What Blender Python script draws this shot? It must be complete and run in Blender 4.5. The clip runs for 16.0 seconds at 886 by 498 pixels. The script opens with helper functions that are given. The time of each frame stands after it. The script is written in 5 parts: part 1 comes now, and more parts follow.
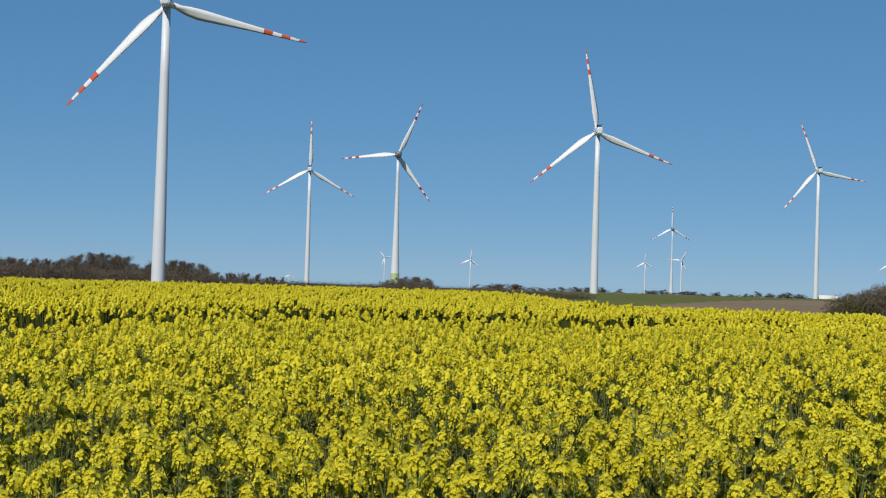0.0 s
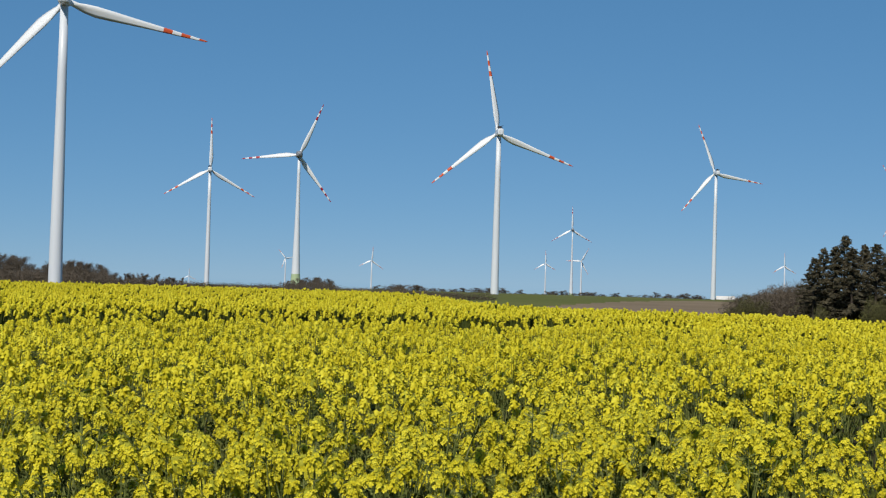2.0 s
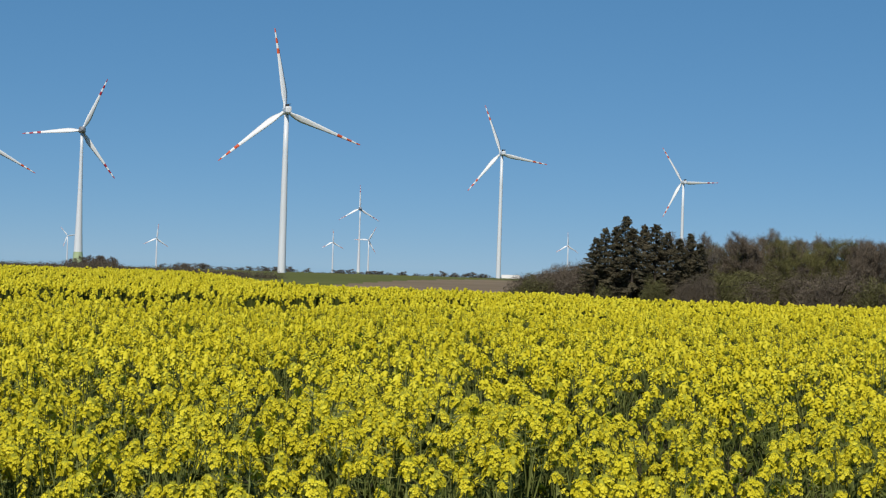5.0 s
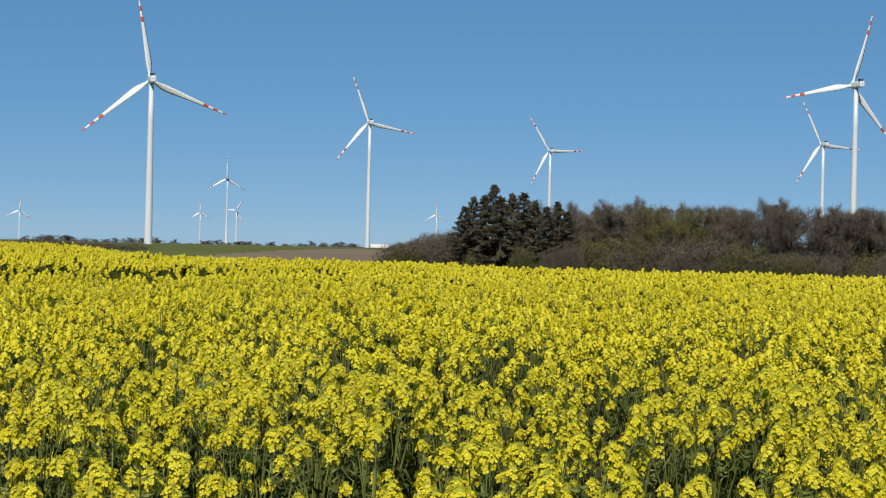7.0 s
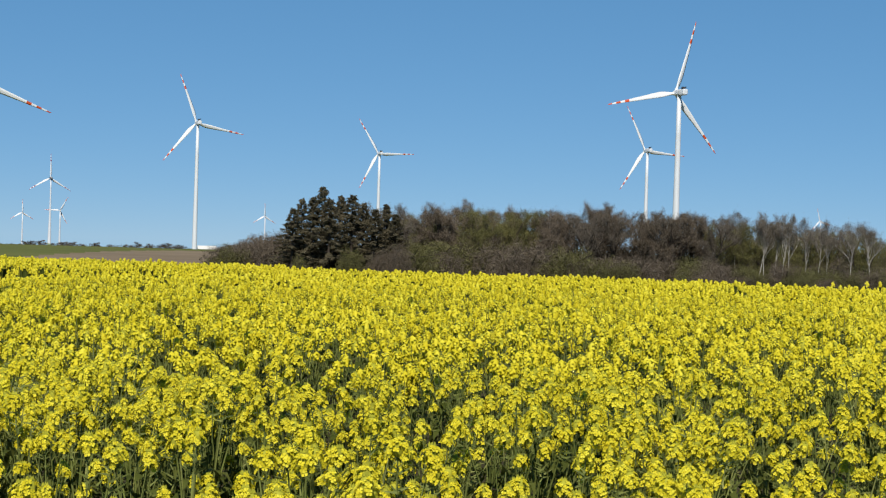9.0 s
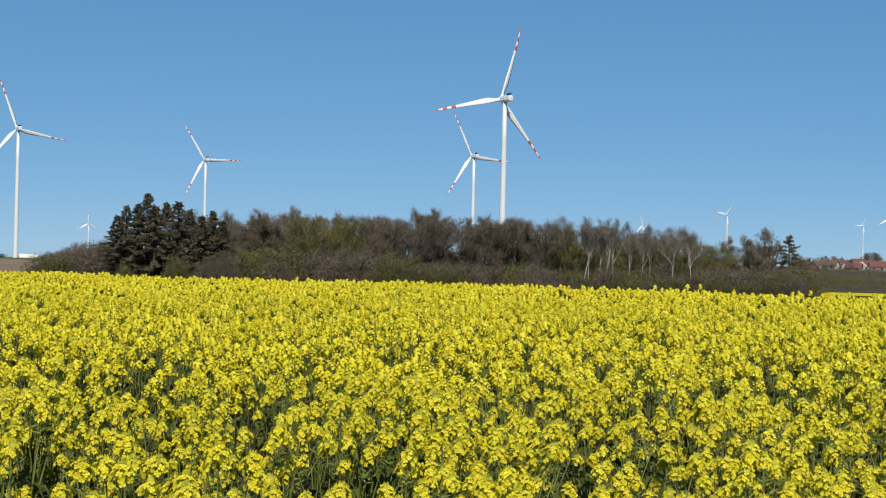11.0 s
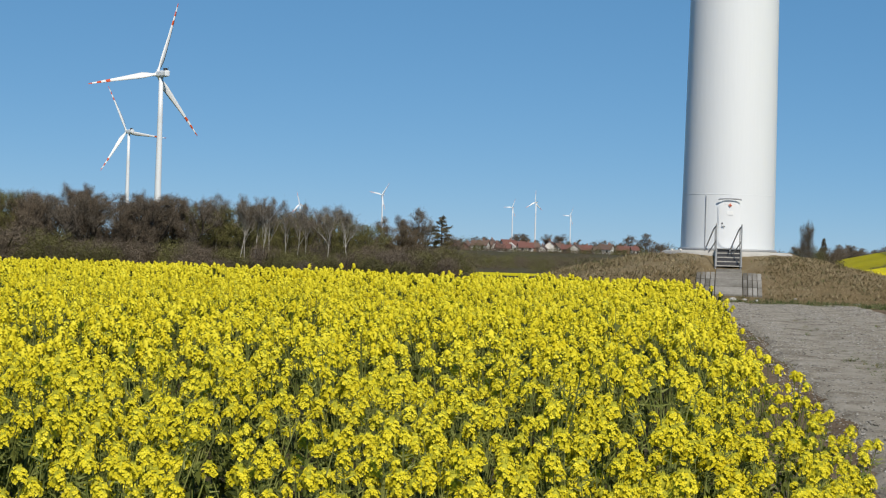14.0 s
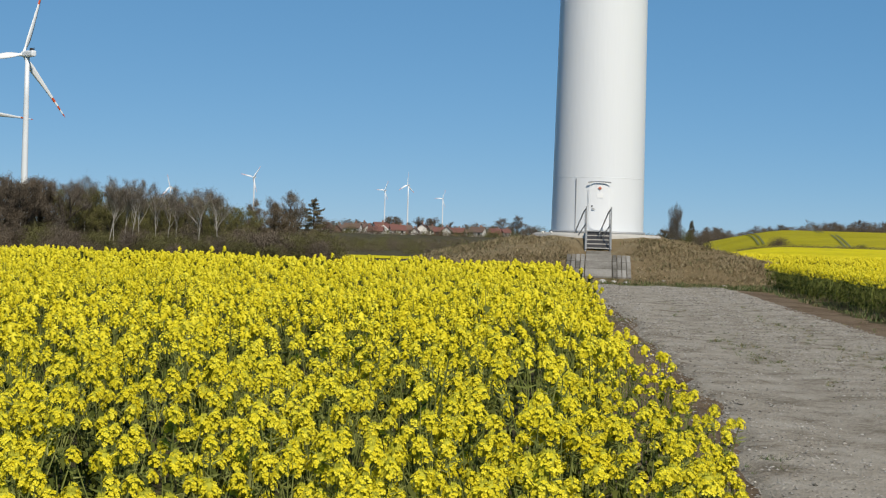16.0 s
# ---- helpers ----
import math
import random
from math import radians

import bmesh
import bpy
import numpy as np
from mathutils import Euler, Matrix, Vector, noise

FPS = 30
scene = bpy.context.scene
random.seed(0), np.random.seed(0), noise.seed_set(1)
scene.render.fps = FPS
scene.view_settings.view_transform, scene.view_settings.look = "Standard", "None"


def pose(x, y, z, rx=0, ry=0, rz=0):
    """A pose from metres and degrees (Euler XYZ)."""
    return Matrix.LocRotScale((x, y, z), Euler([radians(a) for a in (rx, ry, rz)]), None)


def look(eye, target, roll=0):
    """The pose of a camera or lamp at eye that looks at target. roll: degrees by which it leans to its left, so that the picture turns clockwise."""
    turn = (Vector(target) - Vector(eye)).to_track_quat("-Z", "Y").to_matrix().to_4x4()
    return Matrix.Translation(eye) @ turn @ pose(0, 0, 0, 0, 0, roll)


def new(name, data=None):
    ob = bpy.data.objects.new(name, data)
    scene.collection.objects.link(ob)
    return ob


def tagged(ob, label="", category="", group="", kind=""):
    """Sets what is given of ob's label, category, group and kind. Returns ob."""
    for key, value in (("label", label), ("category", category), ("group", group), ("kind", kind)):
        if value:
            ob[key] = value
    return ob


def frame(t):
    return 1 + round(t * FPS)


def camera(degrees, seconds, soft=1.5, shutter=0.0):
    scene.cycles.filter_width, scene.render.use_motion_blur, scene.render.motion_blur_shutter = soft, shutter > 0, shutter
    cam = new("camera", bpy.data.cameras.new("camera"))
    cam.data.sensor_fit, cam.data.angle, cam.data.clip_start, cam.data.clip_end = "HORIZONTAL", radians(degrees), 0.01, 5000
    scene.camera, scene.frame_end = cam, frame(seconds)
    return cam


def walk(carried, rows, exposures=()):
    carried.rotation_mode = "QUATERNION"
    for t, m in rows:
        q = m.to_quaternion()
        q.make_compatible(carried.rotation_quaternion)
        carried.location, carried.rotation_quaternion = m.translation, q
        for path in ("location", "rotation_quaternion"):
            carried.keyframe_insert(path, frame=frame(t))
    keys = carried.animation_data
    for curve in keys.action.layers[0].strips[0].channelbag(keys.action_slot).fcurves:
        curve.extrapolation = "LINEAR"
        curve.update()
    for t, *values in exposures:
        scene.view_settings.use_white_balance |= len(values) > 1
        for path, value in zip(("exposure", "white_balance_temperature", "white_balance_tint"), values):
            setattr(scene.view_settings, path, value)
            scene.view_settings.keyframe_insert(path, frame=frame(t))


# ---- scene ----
SUN_AZ, SUN_EL = 156.0, 44.0      # degrees, counter-clockwise from the first view's direction, and up
EYE, ARM = 1.95, 0.30             # the camera is held out at arm's length and swung round
cam = camera(29.76, 16.0, soft=1.2)
# seconds, yaw, pitch, roll
ROWS = [
    (0.0, 0.000, 1.038, -1.674),
    (0.5, -0.525, 1.035, -1.616),
    (1.0, -1.077, 1.039, -1.627),
    (1.5, -1.922, 1.148, -1.610),
    (2.0, -3.392, 1.164, -1.690),
    (2.5, -4.902, 1.112, -1.959),
    (3.0, -6.353, 0.907, -1.875),
    (3.5, -7.464, 0.737, -2.040),
    (4.0, -8.612, 0.886, -1.953),
    (6.5, -13.932, -0.093, -1.496),
    (7.0, -15.233, -0.282, -1.305),
    (7.5, -16.610, -0.350, -1.390),
    (8.0, -18.175, -0.300, -1.372),
    (8.5, -19.585, -0.128, -1.577),
    (9.0, -21.109, -0.044, -1.669),
    (11.5, -28.668, 0.346, -1.349),
    (12.0, -30.429, 0.298, -1.590),
    (12.5, -32.186, 0.070, -1.613),
    (13.0, -34.667, 0.015, -1.857),
    (13.5, -36.841, -0.041, -1.730),
    (14.0, -38.777, -0.128, -1.742),
    (14.5, -39.937, -0.108, -1.558),
    (15.0, -41.060, -0.161, -1.539),
    (15.5, -42.171, -0.409, -1.750),
    (16.0, -43.172, -0.593, -1.682),
]
walk(cam, [(t, pose(-ARM * math.sin(radians(yaw)), ARM * math.cos(radians(yaw)), EYE, 90 + pitch, 0, yaw) @ pose(0, 0, 0, 0, 0, -roll))
           for t, yaw, pitch, roll in ROWS],
     [(0.0, -0.05, 6500, 10), (4.0, -0.04, 6500, 10), (6.5, 0.0, 6550, 10), (7.5, 0.1, 6550, 10), (9.0, 0.19, 6600, 10), (12.5, 0.2, 6650, 10), (16.0, 0.2, 6850, 10)])

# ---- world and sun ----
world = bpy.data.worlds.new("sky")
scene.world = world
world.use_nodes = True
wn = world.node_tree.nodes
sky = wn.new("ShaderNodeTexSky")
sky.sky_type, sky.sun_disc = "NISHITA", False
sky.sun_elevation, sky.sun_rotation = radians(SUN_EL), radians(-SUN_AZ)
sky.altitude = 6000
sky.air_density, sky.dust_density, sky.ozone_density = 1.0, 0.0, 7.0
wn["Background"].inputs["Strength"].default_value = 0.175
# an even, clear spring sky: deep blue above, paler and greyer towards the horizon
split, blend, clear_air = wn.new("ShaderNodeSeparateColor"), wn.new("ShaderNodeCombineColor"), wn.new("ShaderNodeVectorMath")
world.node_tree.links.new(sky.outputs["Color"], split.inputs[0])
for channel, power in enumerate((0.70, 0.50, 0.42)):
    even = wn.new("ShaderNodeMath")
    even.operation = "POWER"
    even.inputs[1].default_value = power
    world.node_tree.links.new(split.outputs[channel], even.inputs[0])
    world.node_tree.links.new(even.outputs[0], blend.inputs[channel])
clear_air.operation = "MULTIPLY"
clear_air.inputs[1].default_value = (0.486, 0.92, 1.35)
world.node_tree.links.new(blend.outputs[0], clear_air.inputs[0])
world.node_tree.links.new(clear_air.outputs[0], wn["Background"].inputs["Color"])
sun = new("sun", bpy.data.lights.new("sun", "SUN"))
sun.data.energy, sun.data.angle, sun.data.color = 4.2, radians(0.5), (1.0, 0.95, 0.87)
sun.matrix_world = look((-math.sin(radians(SUN_AZ)) * math.cos(radians(SUN_EL)) * 200, math.cos(radians(SUN_AZ)) * math.cos(radians(SUN_EL)) * 200,
                         math.sin(radians(SUN_EL)) * 200), (0, 0, 0))


# ---- materials ----
def material(name, colors, scale=4.0, rough=0.8, metal=0.0, bump=0.0, bump_scale=40.0, per="", grit=0.5, translucent=0.0, stretch=(1, 1, 1), specular=0.4):
    """Colour from two scales of noise (and, with per='island' or 'object', from piece to piece), with fine relief."""
    m = bpy.data.materials.new(name)
    m.use_nodes = True
    n, link = m.node_tree.nodes, m.node_tree.links.new
    b = n["Principled BSDF"]
    b.inputs["Roughness"].default_value, b.inputs["Metallic"].default_value = rough, metal
    b.inputs["Specular IOR Level"].default_value = specular
    geo = n.new("ShaderNodeNewGeometry")
    mp = n.new("ShaderNodeMapping")
    mp.inputs["Scale"].default_value = stretch
    link(geo.outputs["Position"], mp.inputs["Vector"])
    big, small = n.new("ShaderNodeTexNoise"), n.new("ShaderNodeTexNoise")
    big.inputs["Scale"].default_value, big.inputs["Detail"].default_value = scale * 0.12, 3
    small.inputs["Scale"].default_value, small.inputs["Detail"].default_value = scale, 5
    small.inputs["Roughness"].default_value = grit
    link(mp.outputs["Vector"], big.inputs["Vector"])
    link(mp.outputs["Vector"], small.inputs["Vector"])
    mix = n.new("ShaderNodeMath")
    mix.operation = "ADD"
    link(big.outputs["Fac"], mix.inputs[0])
    link(small.outputs["Fac"], mix.inputs[1])
    value = mix.outputs[0]
    if per:
        src = geo.outputs["Random Per Island"]
        if per == "object":
            src = n.new("ShaderNodeObjectInfo").outputs["Random"]
        add = n.new("ShaderNodeMath")
        add.operation = "MULTIPLY_ADD"
        add.inputs[1].default_value, add.inputs[2].default_value = 0.7, -0.35
        link(src, add.inputs[0])
        tot = n.new("ShaderNodeMath")
        tot.operation = "ADD"
        link(value, tot.inputs[0])
        link(add.outputs[0], tot.inputs[1])
        value = tot.outputs[0]
    ramp = n.new("ShaderNodeValToRGB")
    rescale = n.new("ShaderNodeMapRange")
    rescale.inputs["From Min"].default_value, rescale.inputs["From Max"].default_value = 0.55, 1.45
    link(value, rescale.inputs["Value"])
    link(rescale.outputs[0], ramp.inputs["Fac"])
    el = ramp.color_ramp.elements
    for i, c in enumerate(colors):
        pos = i / max(1, len(colors) - 1)
        if i < 2:
            el[i].position = pos
        else:
            el.new(pos)
        el[i].color = (*c, 1)
    for i, c in enumerate(colors):
        el[i].position, el[i].color = i / max(1, len(colors) - 1), (*c, 1)
    link(ramp.outputs["Color"], b.inputs["Base Color"])
    if bump:
        bn, bp = n.new("ShaderNodeTexNoise"), n.new("ShaderNodeBump")
        bn.inputs["Scale"].default_value, bn.inputs["Detail"].default_value = bump_scale, 4
        bp.inputs["Strength"].default_value, bp.inputs["Distance"].default_value = min(1.0, bump), 1.5 / bump_scale
        link(mp.outputs["Vector"], bn.inputs["Vector"])
        link(bn.outputs["Fac"], bp.inputs["Height"])
        link(bp.outputs["Normal"], b.inputs["Normal"])
    if translucent:
        tr, ms = n.new("ShaderNodeBsdfTranslucent"), n.new("ShaderNodeMixShader")
        link(ramp.outputs["Color"], tr.inputs["Color"])
        ms.inputs[0].default_value = translucent
        link(b.outputs[0], ms.inputs[1])
        link(tr.outputs[0], ms.inputs[2])
        link(ms.outputs[0], n["Material Output"].inputs["Surface"])
    return m


PETAL = material("petal", [(0.56, 0.47, 0.012), (0.69, 0.59, 0.024), (0.78, 0.695, 0.052)], 6, 0.7, per="island", translucent=0.17, specular=0.2)
BUD = material("bud", [(0.25, 0.25, 0.02), (0.38, 0.37, 0.03), (0.47, 0.45, 0.04)], 9, 0.7, per="island", translucent=0.15, specular=0.2)
LEAF = material("rape_leaf", [(0.05, 0.064, 0.012), (0.088, 0.105, 0.02), (0.135, 0.148, 0.034)], 5, 0.65, per="island", translucent=0.3, specular=0.1)
STALK = material("rape_stalk", [(0.09, 0.112, 0.024), (0.16, 0.185, 0.045), (0.22, 0.23, 0.07)], 7, 0.65, per="island", specular=0.15)
SOIL = material("soil", [(0.03, 0.03, 0.014), (0.06, 0.052, 0.026), (0.085, 0.072, 0.04)], 1.5, 0.95, bump=0.6, bump_scale=9, specular=0.05)
GREEN_LAND = material("green_land", [(0.085, 0.098, 0.024), (0.12, 0.13, 0.034), (0.15, 0.145, 0.05)], 0.05, 0.9, specular=0.05)
BROWN_LAND = material("ploughed_land", [(0.16, 0.12, 0.075), (0.22, 0.165, 0.105), (0.26, 0.20, 0.13)], 0.06, 0.95, specular=0.05)
FAR_LAND = material("far_land", [(0.05, 0.048, 0.028), (0.072, 0.064, 0.036), (0.09, 0.075, 0.045)], 0.02, 0.95, specular=0.05)
YELLOW_LAND = material("yellow_land", [(0.42, 0.36, 0.012), (0.58, 0.50, 0.014), (0.64, 0.56, 0.02)], 0.5, 0.8, bump=0.8, bump_scale=3, specular=0.05)
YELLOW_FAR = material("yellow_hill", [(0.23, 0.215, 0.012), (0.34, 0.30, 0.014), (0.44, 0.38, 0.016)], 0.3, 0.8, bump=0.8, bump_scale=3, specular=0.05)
MOUND = material("dry_turf", [(0.065, 0.06, 0.026), (0.13, 0.103, 0.055), (0.17, 0.125, 0.068), (0.215, 0.178, 0.11), (0.10, 0.098, 0.042)], 0.8, 0.95, bump=0.8, bump_scale=14, grit=0.7, specular=0.05)
GRAVEL = material("gravel", [(0.075, 0.06, 0.038), (0.17, 0.145, 0.11), (0.29, 0.26, 0.21), (0.35, 0.32, 0.265), (0.50, 0.465, 0.40)], 12.0, 0.95, bump=1.0, bump_scale=38, grit=0.8, specular=0.1)
MARGIN = material("bare_margin", [(0.05, 0.037, 0.023), (0.11, 0.078, 0.05), (0.17, 0.127, 0.086), (0.10, 0.086, 0.048)], 4, 0.95, bump=0.8, bump_scale=30, grit=0.7, specular=0.05)
STONE = material("stone", [(0.09, 0.08, 0.065), (0.22, 0.205, 0.18), (0.34, 0.32, 0.29), (0.46, 0.44, 0.40)], 20, 0.95, per="island", specular=0.1)
DRY_GRASS = material("dry_grass", [(0.15, 0.112, 0.056), (0.24, 0.185, 0.10), (0.31, 0.245, 0.14), (0.40, 0.335, 0.21)], 2.2, 0.85, per="island", translucent=0.3, specular=0.1)
GREEN_GRASS = material("green_grass", [(0.05, 0.08, 0.02), (0.09, 0.13, 0.035), (0.14, 0.15, 0.06)], 3, 0.8, per="island", translucent=0.25)
TOWER_WHITE = material("tower_paint", [(0.59, 0.615, 0.63), (0.645, 0.67, 0.685), (0.67, 0.695, 0.705)], 0.8, 0.38, bump=0.03, bump_scale=6, stretch=(1, 1, 0.12))
BLADE_WHITE = material("blade_paint", [(0.72, 0.73, 0.73), (0.78, 0.79, 0.78)], 0.5, 0.35)
BLADE_RED = material("blade_red", [(0.56, 0.085, 0.028), (0.66, 0.11, 0.04)], 0.8, 0.4)
BLADE_CRIMSON = material("blade_crimson", [(0.33, 0.02, 0.035), (0.40, 0.03, 0.045)], 0.8, 0.4)
TOWER_GREEN = material("tower_green", [(0.33, 0.42, 0.22), (0.40, 0.48, 0.28)], 0.4, 0.5)
NACELLE_GREY = material("nacelle_grey", [(0.20, 0.21, 0.22), (0.26, 0.27, 0.28)], 0.6, 0.5)
DARK = material("dark_metal", [(0.03, 0.03, 0.033), (0.05, 0.05, 0.055)], 5, 0.6)
STEEL = material("galvanised_steel", [(0.28, 0.285, 0.285), (0.42, 0.425, 0.42)], 14, 0.55, metal=0.35)
CONCRETE = material("concrete", [(0.30, 0.285, 0.255), (0.40, 0.385, 0.35), (0.46, 0.44, 0.41)], 2.2, 0.9, bump=0.5, bump_scale=30)
SLAB = material("weathered_slab", [(0.11, 0.10, 0.082), (0.21, 0.195, 0.168), (0.31, 0.295, 0.262)], 7.0, 0.95, bump=0.7, bump_scale=35, per="object", grit=0.75, specular=0.1)
BARK = material("bark", [(0.03, 0.024, 0.019), (0.058, 0.047, 0.037), (0.085, 0.072, 0.058)], 1.2, 0.95, specular=0.1)
BIRCH = material("birch_bark", [(0.16, 0.145, 0.12), (0.34, 0.315, 0.27), (0.48, 0.45, 0.40)], 1.6, 0.85)
TWIG = material("twig", [(0.09, 0.072, 0.052), (0.135, 0.106, 0.076), (0.18, 0.145, 0.105)], 0.3, 0.95, per="island", specular=0.1)
TWIG_GREY = material("grey_twig", [(0.09, 0.075, 0.058), (0.14, 0.118, 0.092), (0.19, 0.165, 0.13)], 0.3, 0.95, per="island", specular=0.1)
TWIG_GREEN = material("budding_twig", [(0.085, 0.08, 0.03), (0.125, 0.118, 0.042), (0.165, 0.155, 0.058)], 0.3, 0.9, per="island", specular=0.1)
NEEDLE = material("needle", [(0.08, 0.070, 0.043), (0.115, 0.10, 0.06), (0.16, 0.132, 0.085)], 0.4, 0.85, per="island", specular=0.08, translucent=0.2)
SHRUB = material("shrub_leaf", [(0.075, 0.072, 0.03), (0.115, 0.11, 0.042), (0.16, 0.148, 0.062)], 0.3, 0.9, per="island", specular=0.1)
BRUSH = material("brush_twig", [(0.085, 0.068, 0.05), (0.125, 0.10, 0.074), (0.17, 0.137, 0.10)], 0.3, 0.95, per="island", specular=0.1)
PLASTER = material("white_plaster", [(0.55, 0.52, 0.47), (0.70, 0.68, 0.63)], 0.4, 0.85)
BRICK_WALL = material("brick_wall", [(0.22, 0.12, 0.08), (0.30, 0.16, 0.11)], 0.6, 0.9)
ROOF_RED = material("red_tile_roof", [(0.115, 0.052, 0.043), (0.165, 0.07, 0.055)], 0.5, 0.85)
ROOF_BROWN = material("brown_roof", [(0.09, 0.06, 0.045), (0.14, 0.09, 0.07)], 0.5, 0.85)
GLASS = material("window_glass", [(0.02, 0.025, 0.03), (0.04, 0.05, 0.06)], 1, 0.1)
SIGN_RED = material("sign_red", [(0.62, 0.16, 0.08), (0.68, 0.22, 0.12)], 8, 0.5)
WHEEL_MARK = material("flattened_crop", [(0.10, 0.11, 0.03), (0.16, 0.16, 0.035)], 2, 0.9)
DOOR_WHITE = material("door_paint", [(0.67, 0.69, 0.70), (0.70, 0.72, 0.73)], 3, 0.35)


# ---- building tools ----
def polar(az, d):
    """Ground place at az degrees counter-clockwise from the first view, d metres off."""
    return -math.sin(radians(az)) * d, math.cos(radians(az)) * d


def smooth(a, b, v):
    u = np.clip((np.asarray(v, float) - a) / (b - a), 0, 1)
    return u * u * (3 - 2 * u)


def mesh_of(name, verts, faces, mats, slots=None, soft=False):
    """A mesh from arrays: faces all of one size (n, 3) or (n, 4), or a list of faces."""
    me = bpy.data.meshes.new(name)
    if isinstance(faces, np.ndarray):
        k = faces.shape[1]
        me.vertices.add(len(verts))
        me.vertices.foreach_set("co", np.asarray(verts, np.float32).ravel())
        me.loops.add(faces.size)
        me.loops.foreach_set("vertex_index", faces.astype(np.int32).ravel())
        me.polygons.add(len(faces))
        me.polygons.foreach_set("loop_start", np.arange(0, faces.size, k, dtype=np.int32))
        me.polygons.foreach_set("loop_total", np.full(len(faces), k, np.int32))
    else:
        me.from_pydata([tuple(v) for v in verts], [], [tuple(f) for f in faces])
    for m in mats:
        me.materials.append(m)
    if slots is not None:
        me.polygons.foreach_set("material_index", np.asarray(slots, np.int32))
    me.update(calc_edges=True)
    if soft:
        me.polygons.foreach_set("use_smooth", np.ones(len(me.polygons), bool))
    return me


def part(name, me, parent, label=""):
    """Links a mesh as one object under a thing or a part."""
    ob = new(name, me)
    ob.parent = parent
    if label:
        ob["label"] = label
    return ob


def thing(name, label, category, group="", kind=""):
    return tagged(new(name), label, category, group, kind)


def bm_mesh(name, bm, mat, soft=False):
    me = bpy.data.meshes.new(name)
    bm.to_mesh(me)
    bm.free()
    me.materials.append(mat)
    if soft:
        me.polygons.foreach_set("use_smooth", np.ones(len(me.polygons), bool))
    return me


def box(name, sx, sy, sz, mat, at=(0, 0, 0), bevel=0.0, turn=None):
    """A bevelled block, its middle at at."""
    bm = bmesh.new()
    bmesh.ops.create_cube(bm, size=1)
    bmesh.ops.scale(bm, vec=(sx, sy, sz), verts=bm.verts)
    if bevel:
        bmesh.ops.bevel(bm, geom=list(bm.edges), offset=bevel, segments=2, affect="EDGES")
    if turn is not None:
        bmesh.ops.transform(bm, matrix=turn, verts=bm.verts)
    bmesh.ops.translate(bm, vec=at, verts=bm.verts)
    return bm_mesh(name, bm, mat)


def lathe(name, profile, n, mats, slots=None, soft=True, cap=True):
    """Rings of (radius, height) round z."""
    a = np.arange(n) * 2 * np.pi / n
    verts = [(r * math.cos(t), r * math.sin(t), z) for r, z in profile for t in a]
    faces, idx = [], []
    for k in range(len(profile) - 1):
        for i in range(n):
            j = (i + 1) % n
            faces.append((k * n + i, k * n + j, (k + 1) * n + j, (k + 1) * n + i))
            idx.append(slots[k] if slots else 0)
    if cap:
        faces.append(tuple(range((len(profile) - 1) * n, len(profile) * n)))
        faces.append(tuple(reversed(range(n))))
        idx += [idx[-1], idx[0]]
    me = mesh_of(name, verts, faces, mats, idx)
    if soft:
        me.polygons.foreach_set("use_smooth", np.array([len(p.vertices) == 4 for p in me.polygons], bool))
    return me


def tube(points, radii, sides=5):
    """A tapered tube along points: verts and quads."""
    pts = np.asarray(points, float)
    d = np.gradient(pts, axis=0)
    d /= np.linalg.norm(d, axis=1)[:, None] + 1e-9
    up = np.where(np.abs(d[:, 2:3]) > 0.9, [[1.0, 0, 0]], [[0, 0, 1.0]])
    u = np.cross(d, up)
    u /= np.linalg.norm(u, axis=1)[:, None]
    v = np.cross(d, u)
    a = np.arange(sides) * 2 * np.pi / sides
    ring = u[:, None] * np.cos(a)[None, :, None] + v[:, None] * np.sin(a)[None, :, None]
    verts = (pts[:, None] + ring * np.asarray(radii)[:, None, None]).reshape(-1, 3)
    faces = []
    for k in range(len(pts) - 1):
        for i in range(sides):
            j = (i + 1) % sides
            faces.append((k * sides + i, k * sides + j, (k + 1) * sides + j, (k + 1) * sides + i))
    return verts, np.array(faces)


def join(pieces):
    """Joins (verts, faces) pairs."""
    vs, fs, n = [], [], 0
    for v, f in pieces:
        vs.append(v)
        fs.append(f + n)
        n += len(v)
    return np.concatenate(vs), np.concatenate(fs)


def rods(name, lines, r, mat, sides=8):
    v, f = join([tube(l, [r] * len(l), sides) for l in lines])
    return mesh_of(name, v, f, [mat], soft=True)


def strew(template, slots, at, turn, size, lean=0.0, rng=None):
    """Many copies of a small template (verts, tris) in one array: places (n, 3), turns about z, sizes."""
    v, f = template
    n = len(at)
    c, s = np.cos(turn), np.sin(turn)
    size = np.asarray(size)
    if size.ndim == 1:
        size = np.stack([size] * 3, 1)
    p = v[None] * size[:, None]
    if lean and rng is not None:
        k = rng.normal(0, lean, (n, 2))
        p = p + np.stack([k[:, :1] * p[..., 2], k[:, 1:] * p[..., 2], 0 * p[..., 2]], -1)
    x = p[..., 0] * c[:, None] - p[..., 1] * s[:, None] + at[:, :1]
    y = p[..., 0] * s[:, None] + p[..., 1] * c[:, None] + at[:, 1:2]
    z = p[..., 2] + at[:, 2:3]
    faces = (f[None] + (np.arange(n) * len(v))[:, None, None]).reshape(-1, f.shape[1])
    return np.stack([x, y, z], -1).reshape(-1, 3), faces, np.tile(slots, n)


